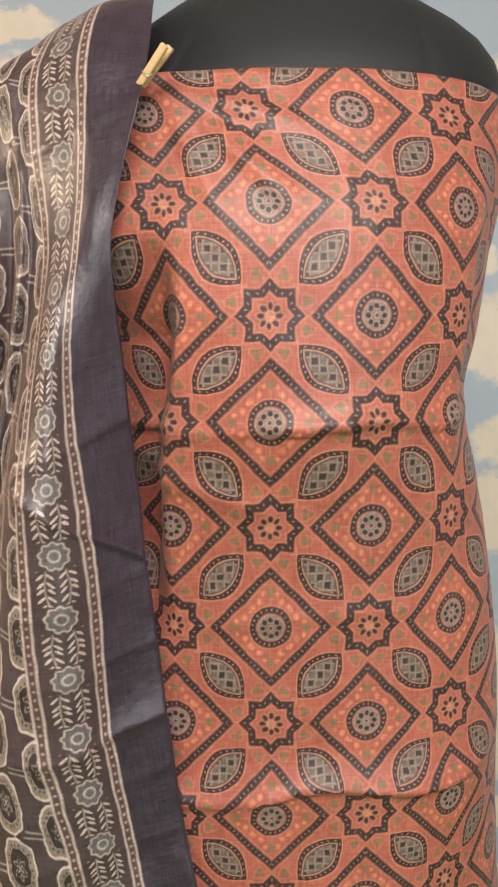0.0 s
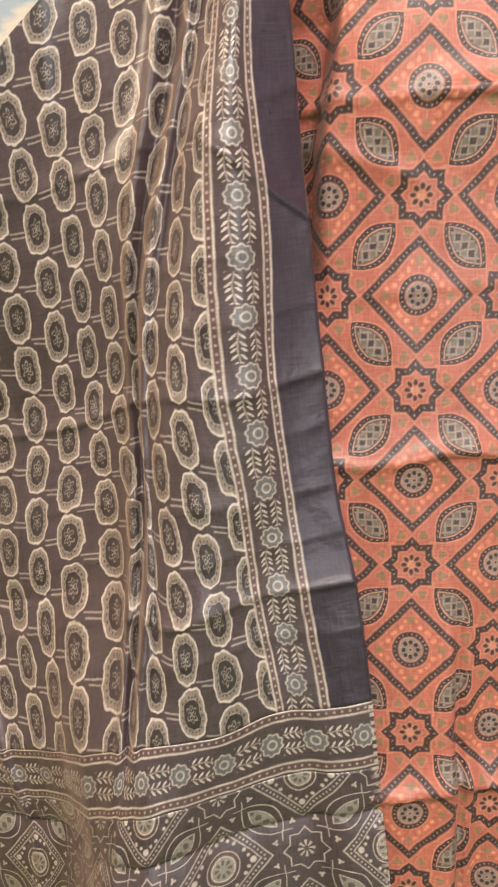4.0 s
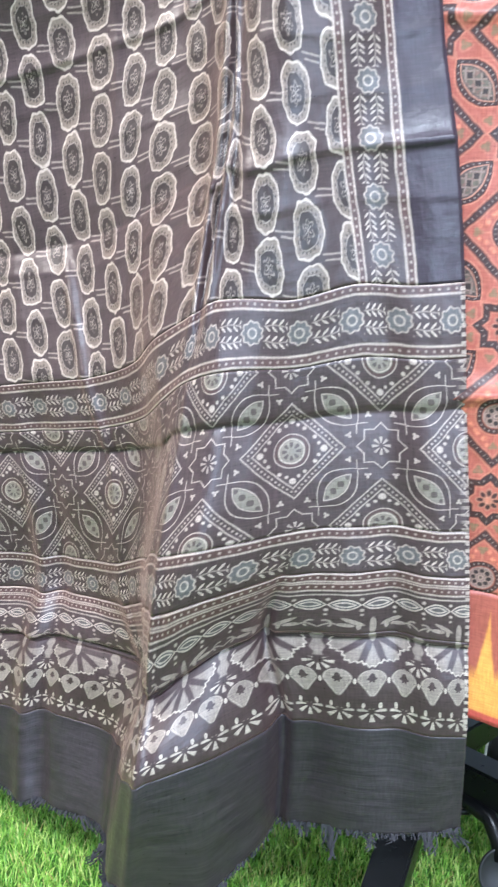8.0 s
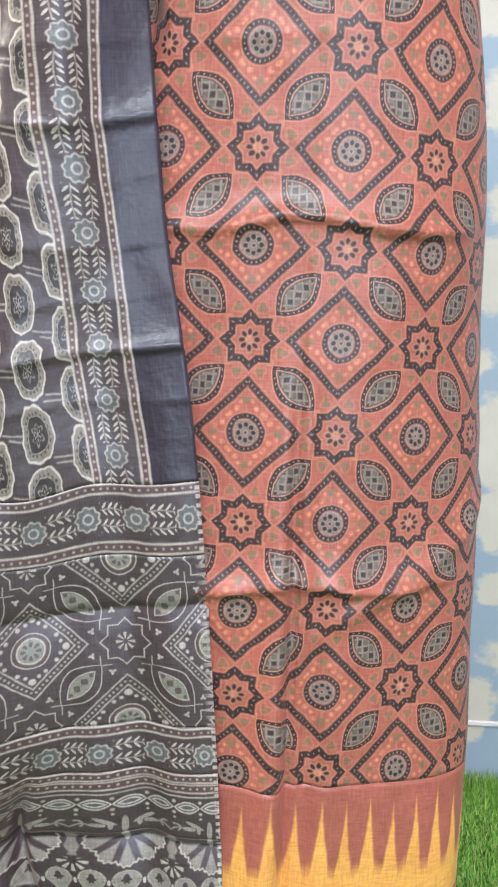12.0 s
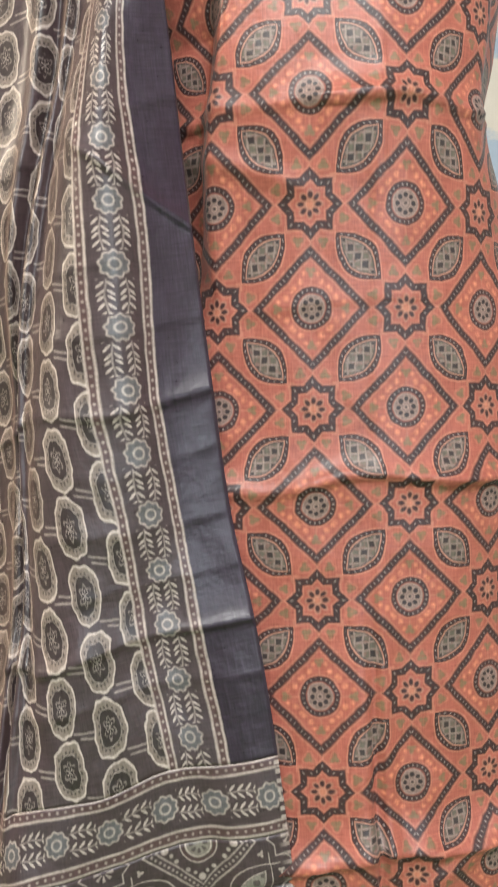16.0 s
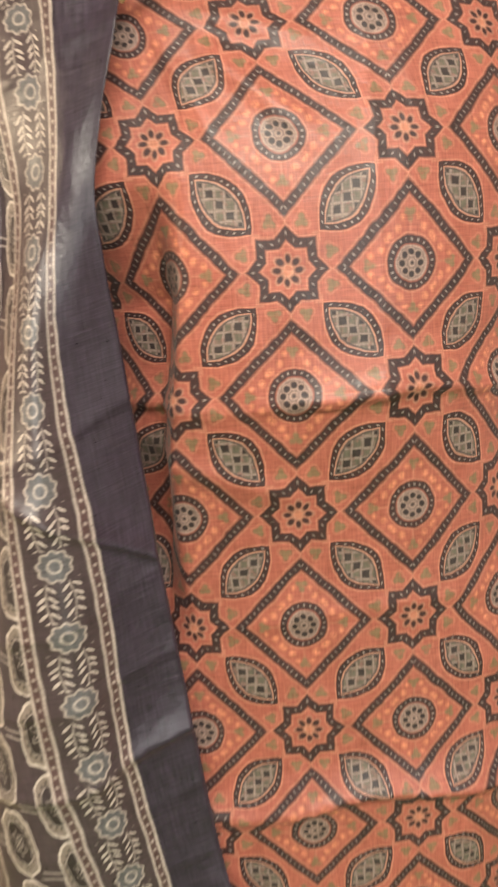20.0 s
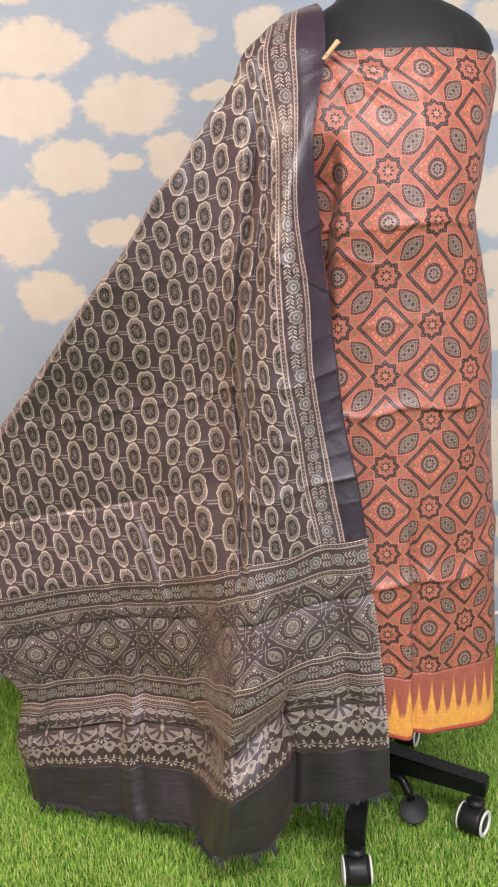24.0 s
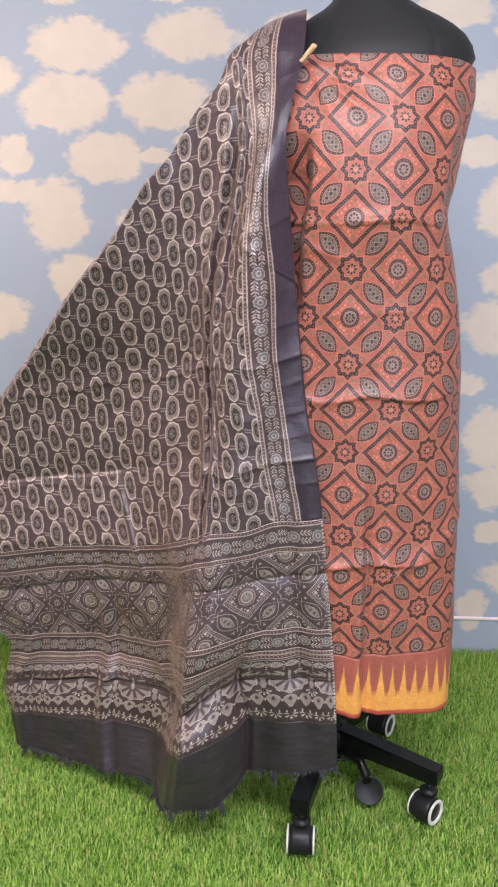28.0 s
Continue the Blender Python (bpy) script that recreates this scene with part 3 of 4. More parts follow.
# the clouds printed on the paper: middle x and z, half width, half height
CLOUDS_LEFT = [(-0.65, 1.80, 0.124, 0.069), (-0.33, 1.82, 0.124, 0.062), (-0.69, 1.65, 0.114, 0.078), (-0.41, 1.65, 0.118, 0.071), (-0.05, 1.81, 0.075, 0.067),
               (-0.58, 1.50, 0.103, 0.066), (-0.43, 1.51, 0.040, 0.022), (-0.73, 1.34, 0.081, 0.101), (-0.31, 1.52, 0.062, 0.064), (-0.47, 1.33, 0.070, 0.037),
               (-0.67, 1.16, 0.087, 0.066), (-0.18, 1.68, 0.060, 0.025), (-0.71, 1.94, 0.070, 0.034), (-0.37, 1.94, 0.084, 0.034), (-0.84, 1.41, 0.090, 0.035),
               (-0.84, 1.51, 0.055, 0.054), (-0.92, 1.72, 0.090, 0.060), (-0.95, 1.05, 0.110, 0.070)]
CLOUDS_RIGHT = [(0.64, 1.84, 0.119, 0.053), (0.57, 1.67, 0.125, 0.073), (0.48, 1.52, 0.058, 0.041), (0.70, 1.51, 0.089, 0.045), (0.60, 1.36, 0.115, 0.096),
                (0.63, 1.17, 0.116, 0.061), (0.58, 1.03, 0.118, 0.078), (0.48, 0.87, 0.050, 0.036), (0.72, 0.87, 0.107, 0.052), (0.57, 0.70, 0.082, 0.097),
                (0.61, 0.55, 0.110, 0.063), (0.67, 0.26, 0.104, 0.057), (0.59, 0.41, 0.048, 0.037), (0.54, 0.14, 0.040, 0.070), (0.86, 1.66, 0.080, 0.060),
                (0.88, 1.32, 0.090, 0.070), (0.86, 0.62, 0.090, 0.070), (0.38, 1.88, 0.100, 0.050)]


def cloud_wallpaper():
    g = Graph("cloud_wallpaper", 10.0)
    geo = g.node("ShaderNodeNewGeometry").outputs["Position"]
    sep = g.node("ShaderNodeSeparateXYZ")
    g.nt.links.new(geo, sep.inputs[0])
    X, Z = S(g, sep.outputs[0]), S(g, sep.outputs[2])
    wx = g.noise(geo, 8.0, 4.0, 0.6) - 0.5
    wz = g.noise(g.scaled(geo, 1.7, 1.7, 2.2), 9.0, 4.0, 0.6) - 0.5
    x, z = X + wx * 0.10 + wz * 0.03, Z + wz * 0.055 + wx * 0.02
    cover = None
    for cx, cz, w, h in CLOUDS_LEFT + CLOUDS_RIGHT:
        dx = g.wrap(x - cx, 2.10)
        dz = z - cz
        # broad on top, ragged and narrowing below
        d = 1.0 - g.hyp(dx / (w * 1.10), dz / (h * 1.02)) + dz * (0.10 / h)
        cover = d if cover is None else g.mx(cover, d)
    wisp = (g.noise(g.scaled(geo, 1.0, 1.0, 1.8), 26.0, 4.0, 0.65) - 0.5) * 0.75
    soft = g.m("SMOOTH_MIN", g.inside(cover + wisp - 0.02, 4.2), 1.0, 0.25)
    sky = g.mix(g.noise(geo, 3.0, 3.0), srgb(148, 160, 177), srgb(165, 174, 189))
    white = g.mix(g.noise(geo, 14.0, 4.0), srgb(196, 184, 171), srgb(217, 204, 190))
    col = g.mix(soft, sky, white)
    g.nt.links.new(col, g.bsdf.inputs["Base Color"])
    g.bsdf.inputs["Roughness"].default_value = 0.55
    g.bump(g.noise(geo, 220.0, 2.0), 0.15, 0.002)
    return g.mat


def slab(name, lo, hi, mat, label, category):
    bm = bmesh.new()
    bevelled_box(bm, [b - a for a, b in zip(lo, hi)], [(a + b) / 2 for a, b in zip(lo, hi)], 0.003, seg=1)
    return tagged(mesh_ob(name, bm, mat, smooth=False), label, category, kind="structure")


paint = plain_mat("off_white_wall_paint", srgb(206, 200, 192), 0.8, bump=0.15)
soil = plain_mat("turf_backing", srgb(70, 112, 34), 0.9, vary=0.4, scale=60.0)
slab("wall_north", (FLOOR_LEFT, WALL_Y, -0.05), (FLOOR_RIGHT, WALL_Y + 0.12, TOP), cloud_wallpaper(), "pale blue wallpaper printed with cream clouds", "wall")
slab("wall_west", (FLOOR_LEFT - 0.12, FRONT_Y, -0.05), (FLOOR_LEFT, WALL_Y, TOP), paint, "plain off-white painted side wall", "wall")
slab("wall_east", (FLOOR_RIGHT, FRONT_Y, -0.05), (FLOOR_RIGHT + 0.12, WALL_Y, TOP), paint, "plain off-white painted side wall", "wall")
slab("wall_south", (FLOOR_LEFT, FRONT_Y - 0.12, -0.05), (FLOOR_RIGHT, FRONT_Y, TOP), paint, "plain off-white painted wall behind the camera", "wall")
slab("ceiling", (FLOOR_LEFT, FRONT_Y, TOP), (FLOOR_RIGHT, WALL_Y, TOP + 0.1), paint, "plain white painted ceiling", "ceiling")
slab("floor", (FLOOR_LEFT, FRONT_Y, -0.15), (FLOOR_RIGHT, WALL_Y, -0.016), soil, "green backing of the artificial turf floor", "floor")


trim_white = plain_mat("white_gloss_strip", srgb(232, 220, 218), 0.4)
slab("trim", (FLOOR_LEFT, WALL_Y - 0.008, 0.125 - 0.006), (FLOOR_RIGHT, WALL_Y - 0.002, 0.125 + 0.006), trim_white, "thin white strip along the wallpaper above the turf", "trim")


def turf_material():
    g = Graph("artificial_grass", 10.0)
    isl = g.node("ShaderNodeNewGeometry").outputs["Random Per Island"]
    col = g.ramp(isl, ((0.0, srgb(94, 142, 46)), (0.35, srgb(134, 182, 64)), (0.7, srgb(166, 202, 84)), (0.92, srgb(202, 214, 126)), (1.0, srgb(182, 158, 102))))
    g.nt.links.new(col, g.bsdf.inputs["Base Color"])
    g.bsdf.inputs["Roughness"].default_value = 0.42
    g.bsdf.inputs["Specular IOR Level"].default_value = 0.4
    return g.mat


def turf():
    """Short plastic blades leaning every way over the seen part of the floor."""
    rng = np.random.default_rng(5)

    def blades(n, x0, x1, y0, y1):
        return np.stack([rng.uniform(x0, x1, n), rng.uniform(y0, y1, n)], 1)

    at = np.concatenate([blades(230000, -1.15, 1.05, 0.62, 1.75), blades(14000, -1.9, 2.0, -0.2, 0.62)])
    n = len(at)
    ang = rng.uniform(0, 2 * np.pi, n)
    tall = rng.uniform(0.012, 0.021, n) + 0.030 * np.clip((at[:, 1] - 1.62) / 0.12, 0, 1)
    lean = rng.uniform(0.003, 0.018, n)
    w = rng.uniform(0.0005, 0.0011, n)
    d = np.stack([np.cos(ang), np.sin(ang)], 1)
    s = np.stack([-np.sin(ang), np.cos(ang)], 1)
    v = np.zeros((n, 5, 3))
    base = -0.017
    v[:, 0, :2], v[:, 1, :2] = at - s * w[:, None], at + s * w[:, None]
    v[:, 0, 2] = v[:, 1, 2] = base
    mid = at + d * (lean * 0.4)[:, None]
    v[:, 2, :2], v[:, 3, :2] = mid + s * (w * 0.9)[:, None], mid - s * (w * 0.9)[:, None]
    v[:, 2, 2] = v[:, 3, 2] = base + tall * 0.62
    v[:, 4, :2] = at + d * lean[:, None]
    v[:, 4, 2] = base + tall
    v[:, :, 1] = np.minimum(v[:, :, 1], WALL_Y - 0.004)
    k = np.arange(n)[:, None] * 5
    quads = (k + np.array([[0, 1, 2, 3]])).tolist()
    tris = (k + np.array([[3, 2, 4]])).tolist()
    me = bpy.data.meshes.new("artificial_turf")
    me.from_pydata(v.reshape(-1, 3).tolist(), [], quads + tris)
    me.materials.append(turf_material())
    return tagged(new("artificial_turf", me), "bright green artificial grass covering the floor", "grass", kind="stuff")


turf()


# ---- the dress form ----
BODY_X = 0.10
HALF = [(0.30, 0.226), (0.60, 0.229), (0.86, 0.225), (0.98, 0.217), (1.09, 0.203), (1.20, 0.186), (1.27, 0.173), (1.325, 0.167), (1.40, 0.182), (1.47, 0.194), (1.55, 0.203), (1.62, 0.203)]
FRONT = [(0.30, 0.838), (0.55, 0.841), (0.89, 0.851), (1.06, 0.850), (1.16, 0.846), (1.235, 0.838), (1.32, 0.822), (1.40, 0.819), (1.49, 0.830), (1.57, 0.856), (1.62, 0.872)]
DEEP = [(0.30, 0.18), (0.70, 0.19), (0.90, 0.18), (1.05, 0.14), (1.23, 0.12), (1.40, 0.14), (1.57, 0.13), (1.62, 0.12)]


def body_point(theta, z):
    """A point on the clothed body's outline at height z; theta 0 faces the front, positive towards +x."""
    rx, y0, ry = smooth_curve(HALF, z)[0], smooth_curve(FRONT, z)[0], smooth_curve(DEEP, z)[0]
    c, s = math.cos(theta), math.sin(theta)
    rx *= 1.0 if s > 0 else 1.18
    e = 0.88 - 0.12 * max(0.0, min(1.0, (0.75 - z) / 0.35))
    return Vector((BODY_X + rx * math.copysign(abs(s) ** e, s), y0 + ry - ry * math.copysign(abs(c) ** e, c), z))


def dress_form():
    bm = bmesh.new()
    seg = 192
    rings = []
    for i in range(46):
        z = 0.75 + 0.84 * i / 45
        ring = []
        for k in range(seg):
            p = body_point(2 * math.pi * k / seg, z)
            cx, cy = BODY_X, smooth_curve(FRONT, z)[0] + smooth_curve(DEEP, z)[0]
            inner = 0.56 if z < 1.48 else 0.56 + 3.0 * (z - 1.48)
            ring.append((cx + (p.x - cx) * (0.90 + 0.045 * max(0.0, min(1.0, (z - 1.53) / 0.05))), cy + (p.y - cy) * inner, z))
        rings.append(ring)
    # shoulders and neck: height, middle x, half width, middle y, half depth
    for z, cx, rx, cy, ry in ((1.612, 0.113, 0.190, 0.978, 0.100), (1.635, 0.117, 0.180, 0.983, 0.094), (1.655, 0.118, 0.166, 0.988, 0.088),
                              (1.672, 0.118, 0.146, 0.992, 0.081), (1.687, 0.116, 0.122, 0.995, 0.075), (1.700, 0.112, 0.096, 0.997, 0.068),
                              (1.715, 0.108, 0.074, 0.999, 0.061), (1.740, 0.106, 0.063, 1.000, 0.057), (1.790, 0.106, 0.058, 1.000, 0.055),
                              (1.830, 0.106, 0.058, 1.000, 0.055), (1.838, 0.106, 0.050, 1.000, 0.048)):
        rings.append([(cx + rx * math.sin(2 * math.pi * k / seg), cy - ry * math.cos(2 * math.pi * k / seg), z) for k in range(seg)])
    vr = []
    for ring in rings:
        row = []
        for k, p in enumerate(ring):
            # sewn seams run down the cover as shallow grooves
            g = 0.0012 if k in (18, 174) else 0.0
            row.append(bm.verts.new((p[0], p[1] + g, p[2])))
        vr.append(row)
    for a, b in zip(vr, vr[1:]):
        for k in range(seg):
            bm.faces.new((a[k], a[(k + 1) % seg], b[(k + 1) % seg], b[k]))
    bm.faces.new(vr[0][::-1])
    bm.faces.new(vr[-1])
    bmesh.ops.recalc_face_normals(bm, faces=bm.faces[:])
    g = Graph("black_stretch_jersey", 10.0)
    tc = g.node("ShaderNodeTexCoord").outputs["Object"]
    wv = g.node("ShaderNodeTexWave")
    wv.bands_direction = "Z"
    g.nt.links.new(tc, wv.inputs["Vector"])
    wv.inputs["Scale"].default_value, wv.inputs["Distortion"].default_value = 130.0, 1.5
    n = g.noise(tc, 40.0, 4.0)
    col = g.mix(n, srgb(11, 11, 15), srgb(20, 20, 25))
    g.nt.links.new(col, g.bsdf.inputs["Base Color"])
    g.bsdf.inputs["Roughness"].default_value = 0.62
    g.bsdf.inputs["Sheen Weight"].default_value = 0.06
    g.bump(S(g, wv.outputs["Fac"]) * 0.3 + n * 0.7, 0.10, 0.002)
    return tagged(mesh_ob("dress_form", bm, g.mat), "headless dress form covered in black stretch jersey", "mannequin")


dress_form()


# ---- the red kurta length wrapped over the form ----
KURTA_TOP, KURTA_BAND, KURTA_HEM = 1.602, 0.462, 0.325


# heights of the rows of stars on the hanging cloth, and their count from the waist row
PRINT_ROWS = [(0.557, -10), (0.718, -8), (0.886, -6), (1.056, -4), (1.144, -3), (1.233, -2), (1.322, -1), (1.405, 0), (1.493, 1), (1.567, 2)]


def kurta():
    cols, lo, hi = 150, -1.62, 1.72
    dense = 260
    zs = [KURTA_HEM + (KURTA_BAND - KURTA_HEM) * i / 26 for i in range(26)] + [KURTA_BAND + (KURTA_TOP - KURTA_BAND) * i / 290 for i in range(291)]
    grid, uvs = [], []
    for z in zs:
        ring = [body_point(lo + (hi - lo) * k / dense, z) for k in range(dense + 1)]
        arc = [0.0]
        for a, b in zip(ring, ring[1:]):
            arc.append(arc[-1] + (b - a).length)
        # the column of stars through x = 0.08 is the cloth's own zero line
        k0 = min(range(dense + 1), key=lambda k: abs(ring[k].x - 0.080) + (1 if ring[k].y > 0.95 else 0))
        a0 = arc[k0] + (0.080 - ring[k0].x)
        row, uvrow = [], []
        j = 0
        for c in range(cols + 1):
            u = -0.275 + (0.36 + 0.275) * c / cols
            s = min(max(u + a0, arc[0]), arc[-1] - 1e-6)
            while arc[j + 1] < s:
                j += 1
            p = ring[j].lerp(ring[j + 1], (s - arc[j]) / max(arc[j + 1] - arc[j], 1e-9))
            drop = 0.0
            # the top edge dips towards the side; the hem swings back at the side
            up = max(0.0, (z - 1.45) / 0.15)
            drop += max(0.0, (KURTA_BAND + 0.10 - z) / 0.237) * (0.012 - 0.11 * max(0.0, min(0.21, u)))
            drop -= up * (0.012 * max(0.0, (u - 0.06) / 0.2) ** 2)
            push = 0.0
            # storage creases across the cloth
            for zc, size in ((1.316, 0.0120), (1.150, 0.0026), (0.990, 0.0180), (0.655, 0.0160)):
                tilt = 0.035 * (u - 0.05) + 0.004 * math.sin(u * 31) + 0.007 * noise.noise((u * 14, zc * 5, 4.0))
                push += max(0.0, min(1.0, (0.235 - u) / 0.07)) * crease(z - zc - tilt, size, 0.036) * (0.85 + 0.9 * noise.noise((u * 11, zc * 9, 0)))
            push += crease(0.056 - u + 0.01 * (z - 1.0), 0.0018, 0.012)
            # the cloth is tucked back beside the shawl at the waist
            waist = max(0.0, min(1.0, (z - 1.12) / 0.10, (1.47 - z) / 0.08))
            push -= waist * min(0.044, 1.9 * max(0.0, -0.078 - u + 0.010 * math.sin(z * 14)))
            # soft vertical folds below the hips
            low = max(0.0, min(1.0, (0.95 - z) / 0.45))
            push += 0.010 * low * math.exp(-((u - 0.034 - 0.02 * (z - 0.4)) / 0.018) ** 2)
            push -= 0.012 * low * math.exp(-((u - 0.066 - 0.02 * (z - 0.4)) / 0.014) ** 2)
            push -= 0.017 * max(0.0, min(1.0, (0.90 - z) / 0.2)) * math.exp(-((u - 0.050 + 0.01 * (z - 0.6)) / 0.0055) ** 2)
            # the side of the cloth turns in behind a soft fold at the ribs
            ribs = max(0.0, min(1.0, (z - 1.26) / 0.08, (1.555 - z) / 0.09))
            turn = max(0.0, min(1.0, (u - 0.168 - 0.10 * (z - 1.33)) / 0.03))
            push -= 0.014 * ribs * turn * turn * (3 - 2 * turn)
            # wrinkles drawn out from the peg across the chest
            for ang, far in ((-0.30, 0.13), (-0.75, 0.16), (-1.15, 0.12)):
                wx, wz = u + 0.085, z - 1.590
                along, across = wx * math.cos(ang) + wz * math.sin(ang), wz * math.cos(ang) - wx * math.sin(ang)
                if 0.0 < along < far:
                    push += 0.0042 * math.sin(math.pi * along / far) * math.exp(-(across / 0.008) ** 2)
            # slack drag lines under the pressed folds
            push += 0.0050 * math.exp(-((z - 0.60 - 0.55 * (u - 0.05)) / 0.012) ** 2) * max(0.0, min(1.0, (u - 0.06) / 0.06))
            push += 0.0040 * math.exp(-((z - 1.265 + 0.35 * (u + 0.06)) / 0.010) ** 2) * max(0.0, min(1.0, (0.02 - u) / 0.05))
            push += 0.010 * low * math.sin(u * 26 + 1.0)
            push += 0.0045 * noise.noise((u * 9, z * 5, 2.0)) + 0.0014 * noise.noise((u * 30, z * 22, 5.0))
            flat = Vector((math.sin((p.x - BODY_X) * 3.5), -1, 0)).normalized()
            q = p + flat * (push + 0.004)
            q.z += drop
            row.append((q.x, q.y, q.z))
            lean = 0.017 * max(0.0, min(1.2, (z - 1.493) / 0.075))
            uvrow.append((u * 1.035 + lean, smooth_curve(PRINT_ROWS, z)[0] * TILE if z >= KURTA_BAND else z - KURTA_HEM))
        grid.append(row)
        uvs.append(uvrow)
    seam = 26
    ob = sheet("kurta_length", grid[seam:], uvs[seam:], red_print(), 0.0012)
    low_uv = uvs[:seam] + [[(u, KURTA_BAND - KURTA_HEM) for u, _ in uvs[seam]]]
    tagged(sheet("woven_border", grid[:seam + 1], low_uv, temple_border(), 0.0012, ob), "rose and orange woven temple border")
    return ob


tagged(kurta(), "brick-red star-printed kurta cloth with orange temple border on the form", "cloth")


# ---- the grey shawl ----
# fold lines of the drape: for a line at u from the front edge, (v up the cloth, x, y, z)
FOLDS = []


def fold(u, *knots):
    FOLDS.append((u, list(knots)))


fold(0.0, (0.0, 0.086, 0.844, 0.200), (0.165, 0.077, 0.818, 0.360), (0.43, 0.056, 0.824, 0.602), (0.69, 0.024, 0.828, 0.869), (0.80, 0.004, 0.833, 0.972), (0.90, -0.008, 0.830, 1.075),
     (1.05, -0.024, 0.834, 1.227), (1.11, -0.030, 0.836, 1.288), (1.17, -0.035, 0.834, 1.348), (1.25, -0.042, 0.828, 1.425), (1.29, -0.043, 0.826, 1.464), (1.335, -0.035, 0.831, 1.512),
     (1.39, -0.021, 0.838, 1.567), (1.44, -0.014, 0.857, 1.612), (1.51, -0.012, 0.900, 1.668), (1.58, -0.012, 0.975, 1.700))
fold(0.045, (0.0, 0.050, 0.842, 0.192), (0.165, 0.034, 0.820, 0.358), (0.43, 0.015, 0.822, 0.600), (0.585, -0.007, 0.822, 0.757), (0.69, -0.026, 0.823, 0.862), (0.80, -0.042, 0.818, 0.965), (0.90, -0.057, 0.808, 1.068),
     (1.05, -0.064, 0.803, 1.218), (1.11, -0.071, 0.803, 1.278), (1.17, -0.077, 0.804, 1.338), (1.25, -0.075, 0.812, 1.415), (1.29, -0.071, 0.825, 1.456),
     (1.39, -0.067, 0.850, 1.560), (1.44, -0.068, 0.866, 1.610), (1.51, -0.060, 0.905, 1.664), (1.58, -0.050, 0.980, 1.690))
fold(0.069, (0.0, 0.018, 0.838, 0.189), (0.165, 0.008, 0.829, 0.357), (0.43, -0.012, 0.827, 0.600), (0.585, -0.032, 0.823, 0.757), (0.69, -0.050, 0.823, 0.860), (0.80, -0.062, 0.806, 0.963), (0.90, -0.075, 0.789, 1.065),
     (1.05, -0.086, 0.782, 1.215), (1.11, -0.091, 0.785, 1.275), (1.17, -0.092, 0.793, 1.336), (1.25, -0.088, 0.815, 1.414), (1.29, -0.084, 0.836, 1.456),
     (1.39, -0.084, 0.858, 1.560), (1.44, -0.090, 0.876, 1.607), (1.51, -0.078, 0.914, 1.659), (1.58, -0.072, 0.984, 1.684))
fold(0.0925, (0.0, -0.012, 0.835, 0.187), (0.165, -0.022, 0.822, 0.355), (0.43, -0.037, 0.820, 0.599), (0.585, -0.051, 0.818, 0.757), (0.69, -0.071, 0.817, 0.858), (0.80, -0.085, 0.798, 0.961), (0.90, -0.103, 0.785, 1.063),
     (1.05, -0.112, 0.786, 1.213), (1.11, -0.112, 0.792, 1.273), (1.17, -0.108, 0.806, 1.334), (1.25, -0.102, 0.838, 1.413), (1.29, -0.100, 0.852, 1.454),
     (1.39, -0.110, 0.868, 1.557), (1.44, -0.112, 0.884, 1.601), (1.51, -0.100, 0.924, 1.652), (1.58, -0.093, 0.988, 1.674))
fold(0.160, (0, -0.102, 0.879, 0.149), (0.12, -0.100, 0.850, 0.296), (0.227, -0.122, 0.830, 0.399), (0.319, -0.100, 0.806, 0.490), (0.433, -0.106, 0.800, 0.596), (0.58, -0.114, 0.797, 0.735), (0.69, -0.125, 0.798, 0.846),
     (0.90, -0.155, 0.808, 1.060), (1.05, -0.152, 0.838, 1.210), (1.20, -0.139, 0.866, 1.360), (1.35, -0.140, 0.880, 1.508), (1.46, -0.150, 0.905, 1.608), (1.58, -0.120, 1.000, 1.650))
fold(0.200, (0, -0.142, 0.840, 0.127), (0.12, -0.147, 0.800, 0.292), (0.227, -0.162, 0.800, 0.389), (0.319, -0.146, 0.775, 0.484), (0.433, -0.143, 0.780, 0.592), (0.58, -0.148, 0.786, 0.735), (0.69, -0.155, 0.795, 0.840),
     (0.90, -0.176, 0.850, 1.052), (1.05, -0.180, 0.872, 1.202), (1.20, -0.172, 0.888, 1.350), (1.35, -0.178, 0.890, 1.494), (1.50, -0.170, 0.925, 1.620))
fold(0.240, (0, -0.181, 0.810, 0.106), (0.12, -0.189, 0.765, 0.284), (0.227, -0.199, 0.785, 0.365), (0.319, -0.190, 0.752, 0.476), (0.433, -0.177, 0.766, 0.588), (0.58, -0.178, 0.788, 0.732), (0.75, -0.178, 0.850, 0.908),
     (0.90, -0.195, 0.915, 1.042), (1.05, -0.206, 0.908, 1.192), (1.20, -0.208, 0.900, 1.336), (1.35, -0.214, 0.898, 1.478))
fold(0.270, (0, -0.237, 0.797, 0.112), (0.12, -0.223, 0.748, 0.275), (0.227, -0.226, 0.776, 0.343), (0.319, -0.214, 0.760, 0.466), (0.433, -0.202, 0.776, 0.580), (0.58, -0.193, 0.812, 0.724), (0.75, -0.196, 0.886, 0.897), (0.90, -0.216, 0.940, 1.032),
     (1.05, -0.226, 0.922, 1.184), (1.20, -0.235, 0.906, 1.327), (1.35, -0.241, 0.899, 1.465))
